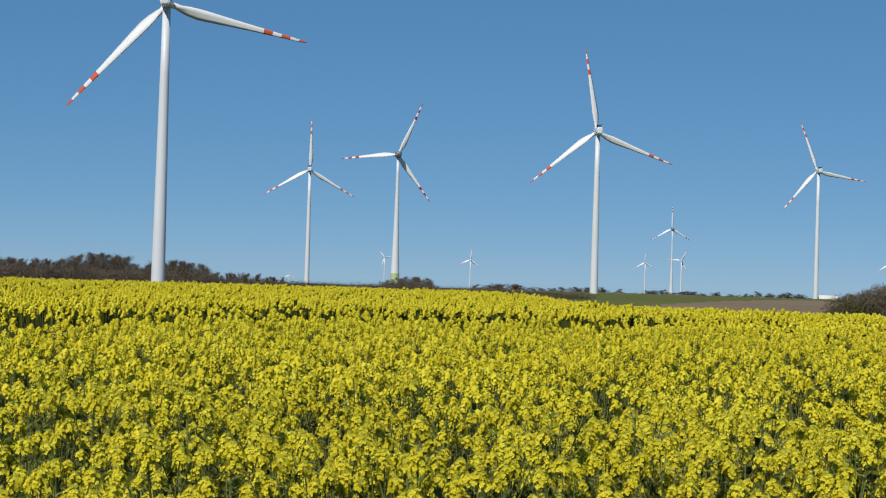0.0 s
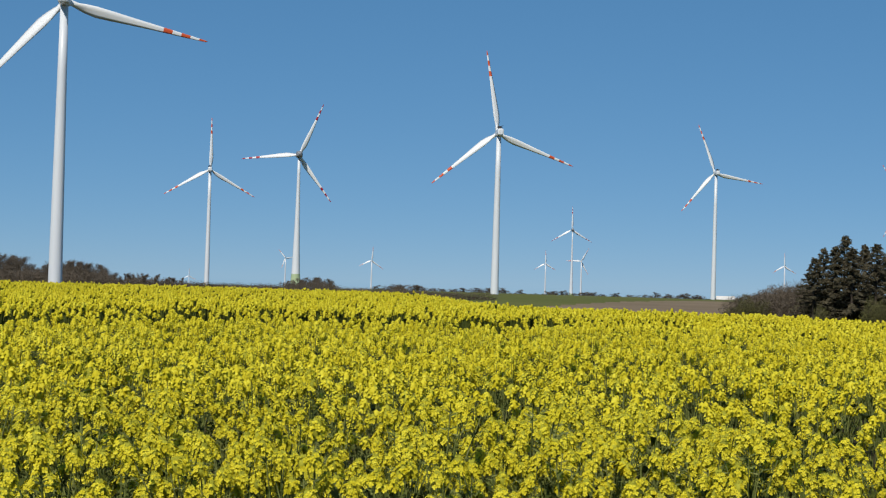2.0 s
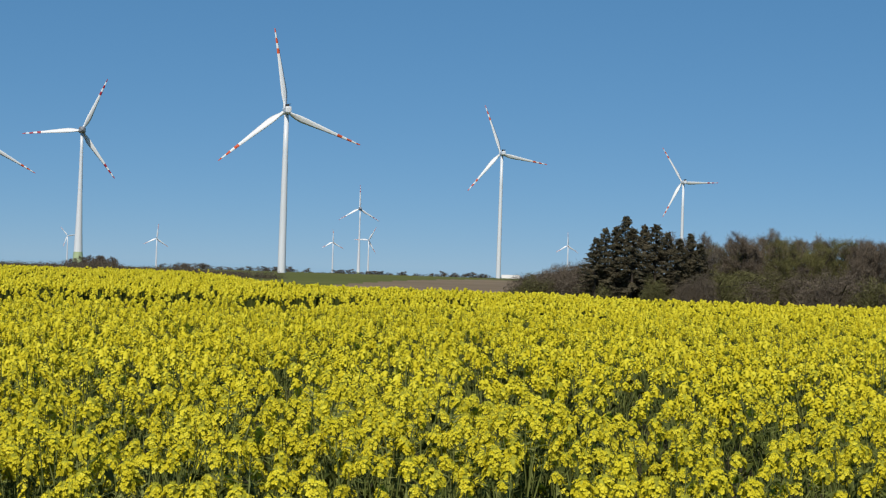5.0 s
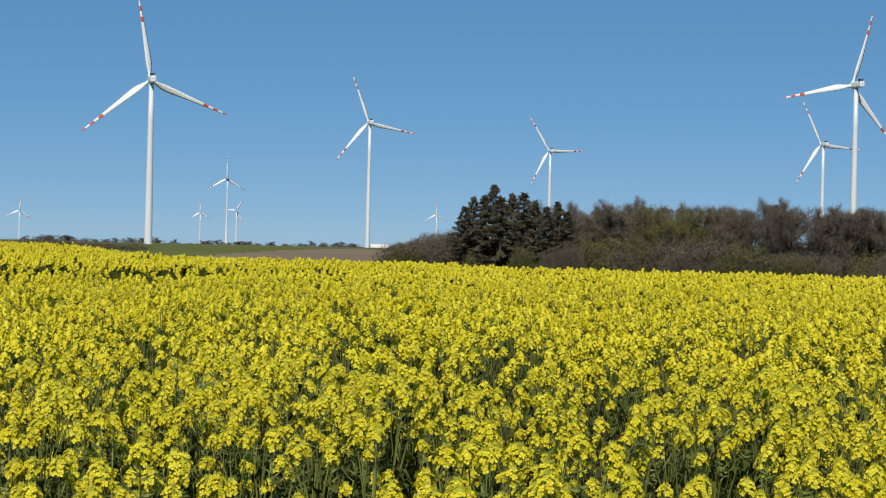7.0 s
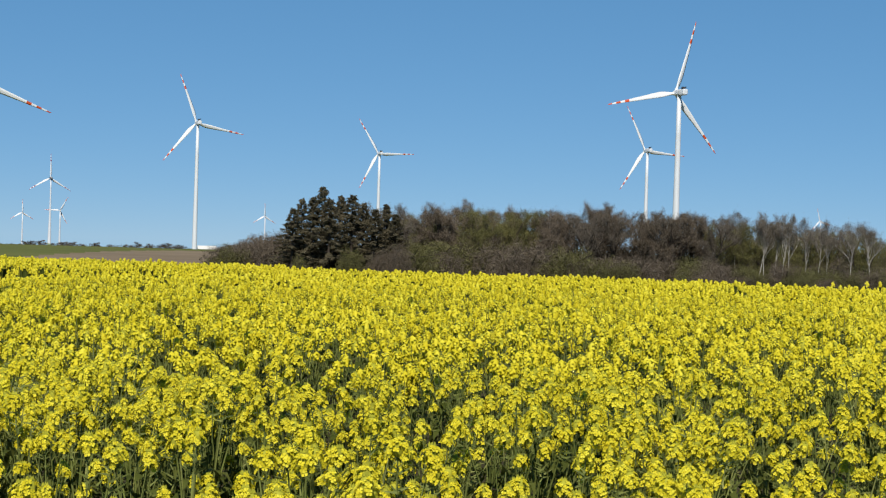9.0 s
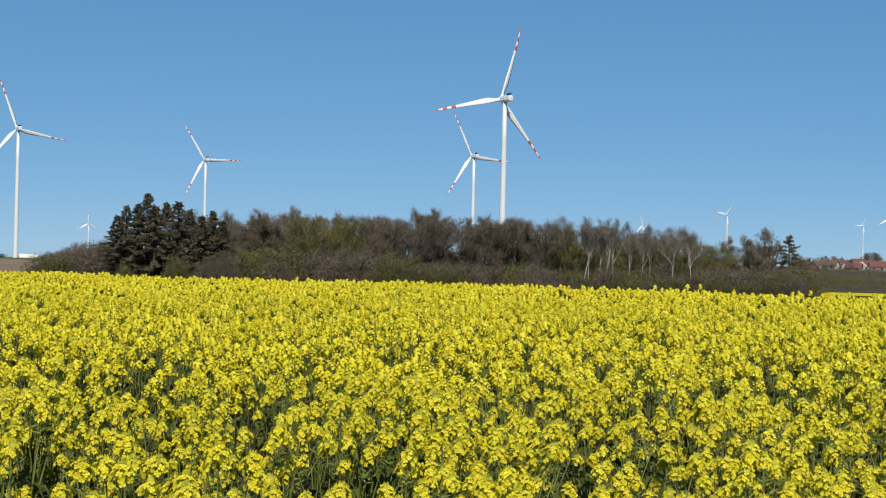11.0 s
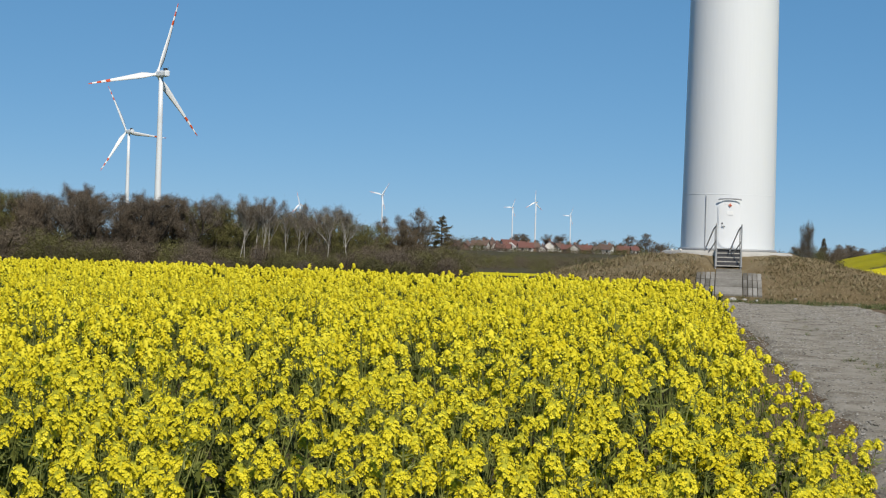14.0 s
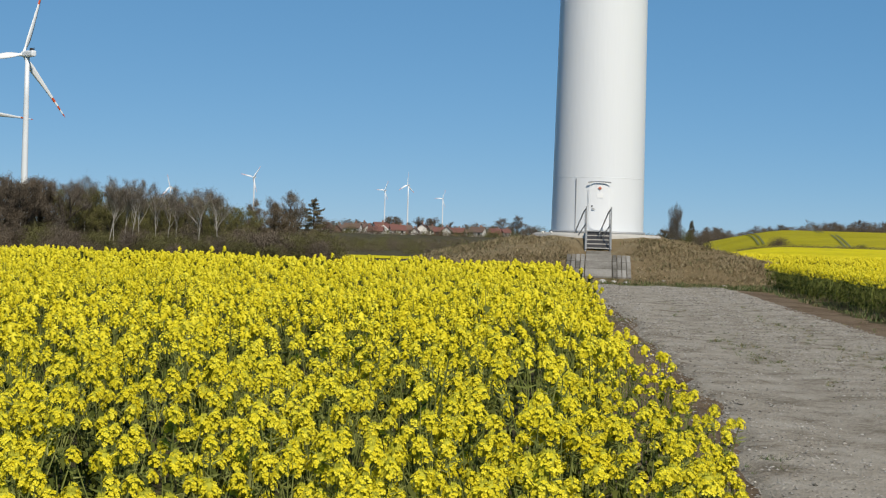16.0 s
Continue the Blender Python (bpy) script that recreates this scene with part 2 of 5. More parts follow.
def gather(sets):
    vs, fs, ss, n = [], [], [], 0
    for v, f, s in sets:
        vs.append(v)
        fs.append(f + n)
        ss.append(s)
        n += len(v)
    return np.concatenate(vs), np.concatenate(fs), np.concatenate(ss)


# ---- the lie of the land ----
TOWER_X, TOWER_Y = polar(-48.41, 80.5)
ROAD_DIR = np.array([0.729, 0.685])            # along the track, towards the near tower
ROAD_SIDE = np.array([0.685, -0.729])          # to the right of it
ROAD_AT = np.array([4.6, 3.2])                 # a point on the edge of the crop


def along(x, y):
    return (x - ROAD_AT[0]) * ROAD_DIR[0] + (y - ROAD_AT[1]) * ROAD_DIR[1]


def across(x, y):
    """Metres to the right of the crop's edge."""
    return (x - ROAD_AT[0]) * ROAD_SIDE[0] + (y - ROAD_AT[1]) * ROAD_SIDE[1]


def azimuth(x, y):
    return np.degrees(np.arctan2(-np.asarray(x, float), np.asarray(y, float)))


def crest(az):
    """How far off the field begins to fall away."""
    return 36 + 14 * smooth(-19, -14, az) + 66 * smooth(-6, -1, az) + 70 * (1 - smooth(-45, -41, az))


def mound_height(x, y):
    dx, dy = np.asarray(x, float) - TOWER_X, np.asarray(y, float) - TOWER_Y
    r = np.hypot(dx, dy)
    h = np.clip(1.85 * (1 - (r - 3.6) / 8.4), 0, 1.85)
    h = np.where(r > 10.5, h * (1 - smooth(10.5, 12.5, r)), h)
    top = 2.08 * (r < 3.0)
    l = dx * ROAD_SIDE[0] + dy * ROAD_SIDE[1]
    f = dx * ROAD_DIR[0] + dy * ROAD_DIR[1]
    tail = 0.75 * np.exp(-((f - 3) / 6) ** 2) * smooth(-15, -8, l) * (l < 0)
    lx, ly = dx * 0.6627 - dy * 0.7489, dx * 0.7489 + dy * 0.6627
    h = h - 0.45 * np.exp(-((lx - 0.06) / 1.0) ** 4) * smooth(3.3, 4.2, -ly) * (1 - smooth(5.4, 7.0, -ly))
    h = np.maximum(h, top)
    return np.maximum(h, tail)


def land(x, y):
    x, y = np.asarray(x, float), np.asarray(y, float)
    d, az = np.hypot(x, y), azimuth(x, y)
    c = crest(az)
    z = -3.2 * smooth(0, 1, (d - c) / 190) - 2.0 * smooth(500, 2500, d)
    z = z - 22 * smooth(900, 4200, d) * smooth(-20, -14, az) * (1 - smooth(60, 80, az))
    z = z + 3.6 * smooth(380, 900, d) * (1 - smooth(-37, -32, az)) * smooth(-100, -50, az)
    hill = 7.4 * smooth(150, 430, d) * (1 - smooth(480, 900, d) * 0.8) * (1 - smooth(-55, -49.8, az)) * smooth(-130, -100, az)
    return z + hill + mound_height(x, y)


def spot(az, d, up=0.0):
    x, y = polar(az, d)
    return x, y, float(land(x, y)) + up


def crop_here(x, y):
    """Inside the near field of rape."""
    d, az = np.hypot(x, y), azimuth(x, y)
    tower = np.hypot(x - TOWER_X, y - TOWER_Y)
    return (across(x, y) < np.where((d > 7.4) & (d < 16), 0.18, 0.0)) & (d < np.where(az < -41, 60, crest(az) + 52)) & (tower > 25)


# ---- ground ----
def build_ground():
    az = np.concatenate([np.arange(-66, 22, 0.5), np.arange(22, 294, 4.0)])
    d = np.concatenate([[0.05, 1.5, 3], np.arange(4.5, 40, 1.5), np.arange(40, 110, 1.5), np.geomspace(111, 4900, 90)])
    A, D = np.meshgrid(np.radians(az), d)
    X, Y = -np.sin(A) * D, np.cos(A) * D
    Z = land(X, Y) + (np.random.RandomState(3).rand(*X.shape) - 0.5) * 0.02 * (D < 110)
    n = len(az)
    v = np.stack([X, Y, Z], -1).reshape(-1, 3)
    k, i = np.meshgrid(np.arange(len(d) - 1), np.arange(n), indexing="ij")
    j = (i + 1) % n
    f = np.stack([k * n + i, (k + 1) * n + i, (k + 1) * n + j, k * n + j], -1).reshape(-1, 4)[:, ::-1]
    cx, cy = v[f].mean(1)[:, 0], v[f].mean(1)[:, 1]
    cd, ca = np.hypot(cx, cy), azimuth(cx, cy)
    slot = np.zeros(len(f), int)
    slot[cd > 130] = 1
    slot[(cd > 330) & (cd < 860) & (ca > -15) & (ca < -6.2 - (cd - 330) * 0.011)] = 2
    slot[(cd > 1900)] = 3
    slot[(ca < -30) & (cd > 130)] = 3
    slot[(ca > 2) & (cd > 400)] = 3
    rim = (np.hypot(cx - TOWER_X, cy - TOWER_Y) < 20) | ((across(cx, cy) > -1) & (cd < 130) & (along(cx, cy) > 50))
    slot[rim] = 4
    me = mesh_of("ground", v, f, [SOIL, GREEN_LAND, BROWN_LAND, FAR_LAND, MOUND], slot, soft=True)
    tagged(new("ground", me), "brown soil, green pasture and ploughed land rolling to the horizon", "ground", kind="structure")


def draped(name, u0, u1, nu, w0, w1, nw, up, mat, wobble=0.0, seed=0):
    """A strip laid on the land in the track's own directions: u along it, w to its right."""
    rng = np.random.RandomState(seed)
    u, w = np.linspace(u0, u1, nu), np.linspace(w0, w1, nw)
    U, Wd = np.meshgrid(u, w, indexing="ij")
    edge = np.cumsum(rng.normal(0, wobble, (nu, 2)), 0)
    edge -= np.linspace(0, 1, nu)[:, None] * edge[-1:] 
    t = np.linspace(0, 1, nw)[None]
    Wd = Wd + edge[:, :1] * (1 - t) + edge[:, 1:] * t
    X = ROAD_AT[0] + U * ROAD_DIR[0] + Wd * ROAD_SIDE[0]
    Y = ROAD_AT[1] + U * ROAD_DIR[1] + Wd * ROAD_SIDE[1]
    ruts = -0.035 * (np.exp(-((Wd - 2.4) / 0.45) ** 2) + np.exp(-((Wd - 4.4) / 0.45) ** 2))
    rim = np.clip(np.minimum(np.arange(nw), nw - 1 - np.arange(nw)) / 2.0, 0, 1)[None]
    Z = land(X, Y) + (up + 0.04) * rim - 0.04 + ruts * (up > 0.06) + rng.normal(0, 0.008, X.shape)
    k, i = np.meshgrid(np.arange(nu - 1), np.arange(nw - 1), indexing="ij")
    f = np.stack([k * nw + i, k * nw + i + 1, (k + 1) * nw + i + 1, (k + 1) * nw + i], -1).reshape(-1, 4)
    return mesh_of(name, np.stack([X, Y, Z], -1).reshape(-1, 3), f[:, ::-1], [mat], soft=True)


build_ground()
tagged(new("road", draped("road", -14, 59.5, 260, 0.45, 6.2, 40, 0.115, GRAVEL, 0.035, 1)), "pale grey gravel farm track with wheel ruts", "road", kind="structure")
tagged(new("road_margin", draped("road_margin", -14, 60.5, 120, -0.9, 8.2, 14, 0.045, MARGIN, 0.04, 2)), "bare brown earth along the edges of the gravel", "verge", kind="structure")


# ---- far fields ----
def sheet(name, az0, az1, n, d0, d1, m, up, mat):
    A, D = np.meshgrid(np.radians(np.linspace(az0, az1, n)), np.geomspace(d0, d1, m))
    X, Y = -np.sin(A) * D, np.cos(A) * D
    Z = land(X, Y) + up
    k, i = np.meshgrid(np.arange(m - 1), np.arange(n - 1), indexing="ij")
    f = np.stack([k * n + i, (k + 1) * n + i, (k + 1) * n + i + 1, k * n + i + 1], -1).reshape(-1, 4)
    return mesh_of(name, np.stack([X, Y, Z], -1).reshape(-1, 3), f, [mat], soft=True)


tagged(new("rape_field", sheet("rape_field", -51.5, -75, 60, 100, 284, 40, 0.8, YELLOW_LAND)), "bright yellow rapeseed field in full bloom on a slope", "field", kind="structure")
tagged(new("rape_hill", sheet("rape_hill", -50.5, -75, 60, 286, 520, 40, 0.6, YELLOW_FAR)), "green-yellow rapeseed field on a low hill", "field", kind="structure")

tagged(new("rape_field", sheet("rape_field_near", -57.5, -75, 40, 64, 101, 16, 0.82, YELLOW_LAND)), "yellow rapeseed field beyond the track", "field", kind="structure")


# ---- wind turbines ----
def blade_mesh(length, red, fat=1.0):
    """A twisted, tapered blade along +z, its bands of paint as in the air-traffic marking."""
    stations = [0.0, 0.03, 0.07, 0.13, 0.2, 0.3, 0.42, 0.54, 0.64, 0.68, 0.745, 0.81, 0.875, 0.94, 0.985, 1.0]
    chord = [2.0, 2.0, 2.3, 3.2, 3.7, 3.3, 2.7, 2.2, 1.8, 1.68, 1.45, 1.25, 1.02, 0.8, 0.5, 0.12]
    sec = [(-0.32, 0.0), (-0.24, 0.5), (0.05, 0.62), (0.38, 0.34), (0.68, 0.0), (0.38, -0.20), (0.05, -0.42), (-0.24, -0.42)]
    verts, faces, slots = [], [], []
    for s, c in zip(stations, chord):
        c *= fat
        twist = radians(22 * (1 - s) ** 2 + 6)
        thick = c * (0.9 if s < 0.05 else 0.42 if s < 0.1 else 0.26 - 0.12 * s)
        for a, b in sec:
            x, y = a * c, b * thick
            if s < 0.05:
                ang = sec.index((a, b)) * math.pi / 4
                x, y = -math.cos(ang) * 1.0, math.sin(ang) * 1.0
            verts.append((x * math.cos(twist) - y * math.sin(twist), x * math.sin(twist) + y * math.cos(twist) + 1.6 * s * s, s * length + 1.0))
    for k in range(len(stations) - 1):
        mid = (stations[k] + stations[k + 1]) / 2
        band = 0.68 < mid < 0.745 or 0.81 < mid < 0.875 or mid > 0.94
        for i in range(8):
            j = (i + 1) % 8
            faces.append((k * 8 + i, k * 8 + j, k * 8 + 8 + j, k * 8 + 8 + i))
            slots.append(1 if band else 0)
    faces.append(tuple(range(len(verts) - 8, len(verts))))
    slots.append(1)
    return mesh_of("blade", verts, faces, [BLADE_WHITE, red], slots, soft=True)


def loft_box(name, sections, mat):
    """Rounded-rectangle sections (y, half width, bottom, top) lofted along y."""
    verts, faces, n = [], [], 12
    for y, w, z0, z1 in sections:
        zc, h = (z0 + z1) / 2, (z1 - z0) / 2
        for i in range(n):
            a = i * 2 * math.pi / n + math.pi / n
            cx, cz = math.cos(a), math.sin(a)
            verts.append((w * math.copysign(abs(cx) ** 0.5, cx), y, zc + h * math.copysign(abs(cz) ** 0.5, cz)))
    for k in range(len(sections) - 1):
        for i in range(n):
            j = (i + 1) % n
            faces.append((k * n + i, k * n + j, k * n + n + j, k * n + n + i))
    faces += [tuple(reversed(range(n))), tuple(range(len(verts) - n, len(verts)))]
    return mesh_of(name, verts, faces, [mat])


MESH = {}


def shared(key, make):
    if key not in MESH:
        MESH[key] = make()
    return MESH[key]


NOSE = 4.0                                  # the wind: all rotors face away, to this azimuth


def turbine(kind, az, d, hub_z, size, phase, label, detailed=False):
    """Tower, nacelle, spinner and three blades; the rotor is at rest."""
    x, y, z = spot(az, d)
    ob = thing("wind_turbine", label, "wind turbine", "wind farm")
    ob.matrix_world = Matrix.Translation((x, y, z)) @ Matrix.Diagonal((size, size, size, 1))
    h = (hub_z - z) / size - 1.6
    if kind == "e":
        prof, sl = [(3.9, -1), (3.75, 2.0), (3.6, 4.5), (3.35, 7.0), (3.1, 9.5)], [1, 1, 1, 1]
        prof += [(3.1 + (1.05 - 3.1) * (1 - (1 - u) ** 1.8), 9.5 + (h - 9.5) * u) for u in (0.1, 0.2, 0.35, 0.5, 0.7, 0.85, 1.0)]
        me = lathe("tower", prof, 20, [TOWER_WHITE, TOWER_GREEN], sl + [0] * 7)
    else:
        prof = [(2.2, -0.6), (2.2, 0.0)] + [(2.2 - (2.2 - 1.25) * u, h * u) for u in (0.04, 0.25, 0.26, 0.5, 0.51, 0.75, 0.76, 1.0)]
        if kind == "f":
            prof = [(r * 1.35, q) for r, q in prof]
        me = lathe("tower", prof, 64 if detailed else 20, [TOWER_WHITE])
    part("tower", me, ob)
    top = new("nacelle", shared("nac" + kind, lambda: loft_box("nacelle", [(-6.6, 1.0, 0.2, 2.6), (-6.3, 1.6, -0.2, 3.3), (-2.0, 1.85, -0.35, 3.45), (2.2, 1.75, -0.3, 3.3), (3.0, 1.5, 0.0, 3.0)], TOWER_WHITE)
               if kind != "e" else loft_box("nacelle", [(-5.6, 0.4, 1.2, 2.0), (-4.8, 1.5, 0.1, 3.1), (-2.0, 2.3, -0.7, 3.9), (0.6, 2.5, -0.9, 4.1), (3.2, 2.3, -0.7, 3.9)], NACELLE_GREY)))
    top.parent = ob
    top.matrix_local = pose(0, 0, h, 0, 0, NOSE)
    if kind != "e":
        part("roof_vent", shared("vent", lambda: box("roof_vent", 2.2, 1.5, 1.4, DARK, (-0.55, -5.0, 3.9), 0.2)), top, "dark ventilation hood")
        part("instrument_mast", shared("mast", lambda: rods("instrument_mast", [[(0.9, -5.6, 3.2), (0.9, -5.6, 5.0)], [(0.4, -5.6, 4.7), (1.4, -5.6, 4.7)]], 0.09, DARK, 5)), top)
    hub = part("spinner", shared("spin", lambda: loft_box("spinner", [(3.0, 1.45, 0.15, 3.05), (4.0, 1.6, 0.0, 3.2), (5.2, 1.3, 0.3, 2.9), (6.0, 0.5, 1.1, 2.1)], BLADE_WHITE)), top)
    red = BLADE_CRIMSON if kind == "e" else BLADE_RED
    for k in range(3):
        b = part("blade", shared("blade" + kind, lambda: blade_mesh(40.0 if kind == "e" else 44.5, red, 1.5 if kind == "f" else 1.0)), top, "white blade with red bands")
        # seen from behind the rotor turns clockwise: phase from straight up
        b.matrix_local = Matrix.Translation((0, 4.3, 1.6)) @ pose(0, 0, 0, 0, phase + 120 * k, 0)
    return ob


# kind, azimuth, distance, hub height, scale, phase of the rotor
TURBINES = [
    ("s", 9.66, 531, 86.6, 1.00, 103),
    ("s", 4.64, 1459, 94.5, 1.00, 0),
    ("e", 1.63, 1198, 90.9, 1.00, 24),
    ("s", -5.20, 901, 84.1, 1.00, -9),
    ("s", -12.63, 1492, 106.2, 1.00, -20),
    ("e", -7.82, 2880, 99.9, 1.00, 0),
    ("f", -6.93, 3900, 54.3, 0.67, 0),
    ("f", -8.15, 3900, 61.9, 0.78, 30),
    ("f", -0.96, 3900, 49.4, 0.73, 5),
    ("f", 5.24, 3900, 1.3, 0.41, 0),
    ("f", 1.99, 3900, 48.8, 0.58, -40),
    ("f", -14.99, 3900, 62.9, 0.70, 0),
    ("s", -18.84, 1891, 106.6, 1.00, -32),
    ("s", -29.02, 980, 96.2, 1.00, 18),
    ("s", -28.00, 1579, 98.9, 1.00, -26),
    ("f", -33.84, 3900, 87.1, 0.70, -15),
    ("f", -36.65, 3900, 115.6, 0.81, 40),
    ("f", -41.13, 3900, 95.0, 0.58, 30),
    ("f", -41.92, 3900, 108.5, 0.70, 5),
    ("f", -43.12, 3900, 79.2, 0.52, 30),
]
for kind, az, d, hub, size, phase in TURBINES:
    turbine(kind, az, d, hub, size, phase,
            {"s": "white wind turbine, blades banded red, slim tubular tower", "e": "white wind turbine with egg-shaped grey nacelle and flared green-footed tower",
             "f": "small distant white wind turbine on the horizon"}[kind])
near_tower = turbine("s", -48.41, 80.5, 92.0, 1.0, 40, "huge white wind turbine tower rising from a grassy mound", True)


# ---- trees ----
def bare_tree(seed, height, spread, twigs, trunk_mat, twig_mat, trunk_r=0.22, stems=1, low=0.25, twig_len=0.6, rise=0.75, thick=1.0, bend=0.19):
    """Trunk and limbs in one mesh, the leafless crown of fine twigs in another."""
    rng = np.random.RandomState(seed)
    limbs, tips = [], []

    def grow(p, way, length, r, depth):
        n = (4, 4, 2, 1)[depth]
        pts = [p]
        w = way / np.linalg.norm(way)
        for k in range(n):
            w = w + rng.normal(0, (bend if depth == 0 else 0.2) * (4 / n) ** 0.5, 3) + np.array([0, 0, 0.05 * 4 / n])
            w /= np.linalg.norm(w)
            pts.append(pts[-1] + w * length / n)
        limbs.append(tube(pts, np.linspace(r, r * 0.45, n + 1), 5 if depth < 2 else 3))
        if depth >= 2:
            tips.extend([(pts[0] + (pts[-1] - pts[0]) * g, w) for g in (0.25, 0.5, 0.75, 1.0)])
        if depth == 3:
            return
        kids = 7 if depth == 0 else 4
        for k in range(kids):
            t = low + (1 - low) * (k + rng.rand()) / kids if depth == 0 else 0.3 + 0.7 * (k + rng.rand()) / kids
            at = np.array(pts[0]) + 0.0
            seg = min(int(t * n), n - 1)
            at = pts[seg] + (pts[seg + 1] - pts[seg]) * (t * n - seg)
            a = rng.rand() * 2 * np.pi
            out = np.array([math.cos(a), math.sin(a), rise if depth == 0 else rise * 0.7]) * np.array([spread, spread, 1])
            grow(at, out + w * 0.5, length * (0.5 if depth == 0 else 0.58) * (1.15 - 0.4 * t), r * 0.5, depth + 1)

    for s in range(stems):
        a = rng.rand() * 6.28
        base = np.array([math.cos(a), math.sin(a), 0]) * (0.35 * (stems > 1))
        grow(base - np.array([0, 0, 0.3]), np.array([base[0] * 0.5, base[1] * 0.5, 1.0]), height * 0.8, trunk_r / stems ** 0.5, 0)
    v, f = join(limbs)
    trunk = mesh_of("trunk", v, f, [trunk_mat], soft=True)
    pick = rng.randint(0, len(tips), twigs)
    q = np.array([tips[i][0] for i in pick]) + rng.normal(0, 0.25, (twigs, 3))
    w = np.array([tips[i][1] for i in pick]) + rng.normal(0, 0.75, (twigs, 3)) + np.array([0, 0, 0.12])
    w /= np.linalg.norm(w, axis=1)[:, None]
    side = np.cross(w, rng.normal(0, 1, (twigs, 3)))
    side /= np.linalg.norm(side, axis=1)[:, None]
    ln = twig_len * (0.5 + rng.rand(twigs))[:, None]
    wd = thick * (0.016 + 0.022 * rng.rand(twigs)[:, None])
    tv = np.stack([q - side * wd, q + side * wd, q + w * ln], 1)
    crown = mesh_of("crown", tv.reshape(-1, 3), np.arange(twigs * 3).reshape(-1, 3), [twig_mat])
    return trunk, crown


def conifer(seed, height, width, boughs=84, sprays=150, lowest=0.06, fine=0.10):
    """Straight trunk and uneven boughs that lift and then droop, each hung with needled sprays."""
    rng = np.random.RandomState(seed)
    tv, tf = tube([(0, 0, -0.3), (0.08, 0, height * 0.5), (0, 0.05, height)], [0.3, 0.18, 0.03], 6)
    limbs, tris = [(tv, tf)], []
    for b in range(boughs):
        u = (b + rng.rand()) / boughs
        z = height * (lowest + (0.985 - lowest) * u)
        reach = width * (1 - u) ** 0.95 * (0.5 + 0.65 * rng.rand()) + 0.25
        a = b * 2.4 + rng.rand() * 1.4
        out, sid = np.array([math.cos(a), math.sin(a), 0]), np.array([-math.sin(a), math.cos(a), 0])
        lift, droop = 0.12 + 0.42 * u, 0.38 - 0.2 * u + 0.15 * rng.randn()
        along_bough = lambda t: out * reach * t + np.array([0, 0, 1.0]) * (z + reach * (lift * t - droop * t * t))
        limbs.append(tube([along_bough(t) for t in (0.0, 0.5, 0.95)], [0.06, 0.04, 0.012], 3))
        n = int(sprays * (0.35 + 0.65 * (1 - u)))
        t = 0.12 + 0.88 * rng.rand(n, 1) ** 0.75
        at = out * reach * t + np.array([0, 0, 1.0]) * (z + reach * (lift * t - droop * t * t)) + rng.normal(0, 0.11, (n, 3))
        way = out * (0.15 + 0.5 * rng.rand(n, 1)) + sid * rng.choice([-1, 1], (n, 1)) * (0.25 + 0.8 * rng.rand(n, 1)) + np.array([0, 0, 1.0]) * (0.1 - 0.6 * rng.rand(n, 1))
        l = (0.30 + 0.45 * rng.rand(n, 1)) * (1.15 - 0.45 * u)
        flat = np.cross(way, rng.normal(0, 1, (n, 3)))
        flat /= np.linalg.norm(flat, axis=1)[:, None] + 1e-6
        tris.append(np.stack([at - flat * fine, at + flat * fine, at + way * l], 1))
    v, (lv, lf) = np.concatenate(tris).reshape(-1, 3), join(limbs)
    return mesh_of("trunk", lv, lf, [BARK], soft=True), mesh_of("crown", v, np.arange(len(v)).reshape(-1, 3), [NEEDLE])


THICKET, FAR_BRUSH = [], []


def brush(k, x, y, z, turn=0.0, size=1.0, wide=1.0):
    """A far bush, to be joined with the rest of the scrub."""
    FAR_BRUSH.append((k, x, y, z, turn, size, wide))


def shrub(seed, mat, n=5200):
    """A low thicket: a few stems and a dome of short twigs and buds, 1 m high and wide."""
    rng = np.random.RandomState(seed)
    stems = [tube([(0, 0, -0.05), rng.normal(0, 0.12, 3) + (0, 0, 0.4), rng.normal(0, 0.25, 3) * (1, 1, 0.3) + (0, 0, 0.68)], [0.025, 0.015, 0.005], 3) for k in range(9)]
    v, f = join(stems)
    p = rng.normal(0, 1, (n, 3))
    p /= np.linalg.norm(p, axis=1)[:, None]
    p *= (rng.rand(n, 1) ** 0.4) * np.array([0.55, 0.55, 0.62]) * (1 + 0.18 * np.sin(p[:, :1] * 7 + 3 * p[:, 1:2] + seed))
    p[:, 2] = np.abs(p[:, 2]) * 1.35 + 0.05
    w = rng.normal(0, 1, (n, 3)) + np.array([0, 0, 0.8])
    w /= np.linalg.norm(w, axis=1)[:, None]
    s = np.cross(w, rng.normal(0, 1, (n, 3)))
    s /= np.linalg.norm(s, axis=1)[:, None]
    l = 0.05 + 0.08 * rng.rand(n, 1)
    tv = np.stack([p - s * 0.0048, p + s * 0.0048, p + w * l], 1).reshape(-1, 3)
    far = np.stack([p - s * 0.009, p + s * 0.009, p + w * (l + 0.02)], 1)[:640].reshape(-1, 3)     # coarser, for the far scrub
    THICKET.append((far, np.arange(1920).reshape(-1, 3)))
    return mesh_of("stem", v, f, [BARK]), mesh_of("crown", tv, np.arange(3 * n).reshape(-1, 3), [mat])


def kit(name, meshes, label, category, group):
    """The meshes and tags of one kind of plant."""
    return dict(name=name, meshes=meshes, label=label, category=category, group=group, first=None)


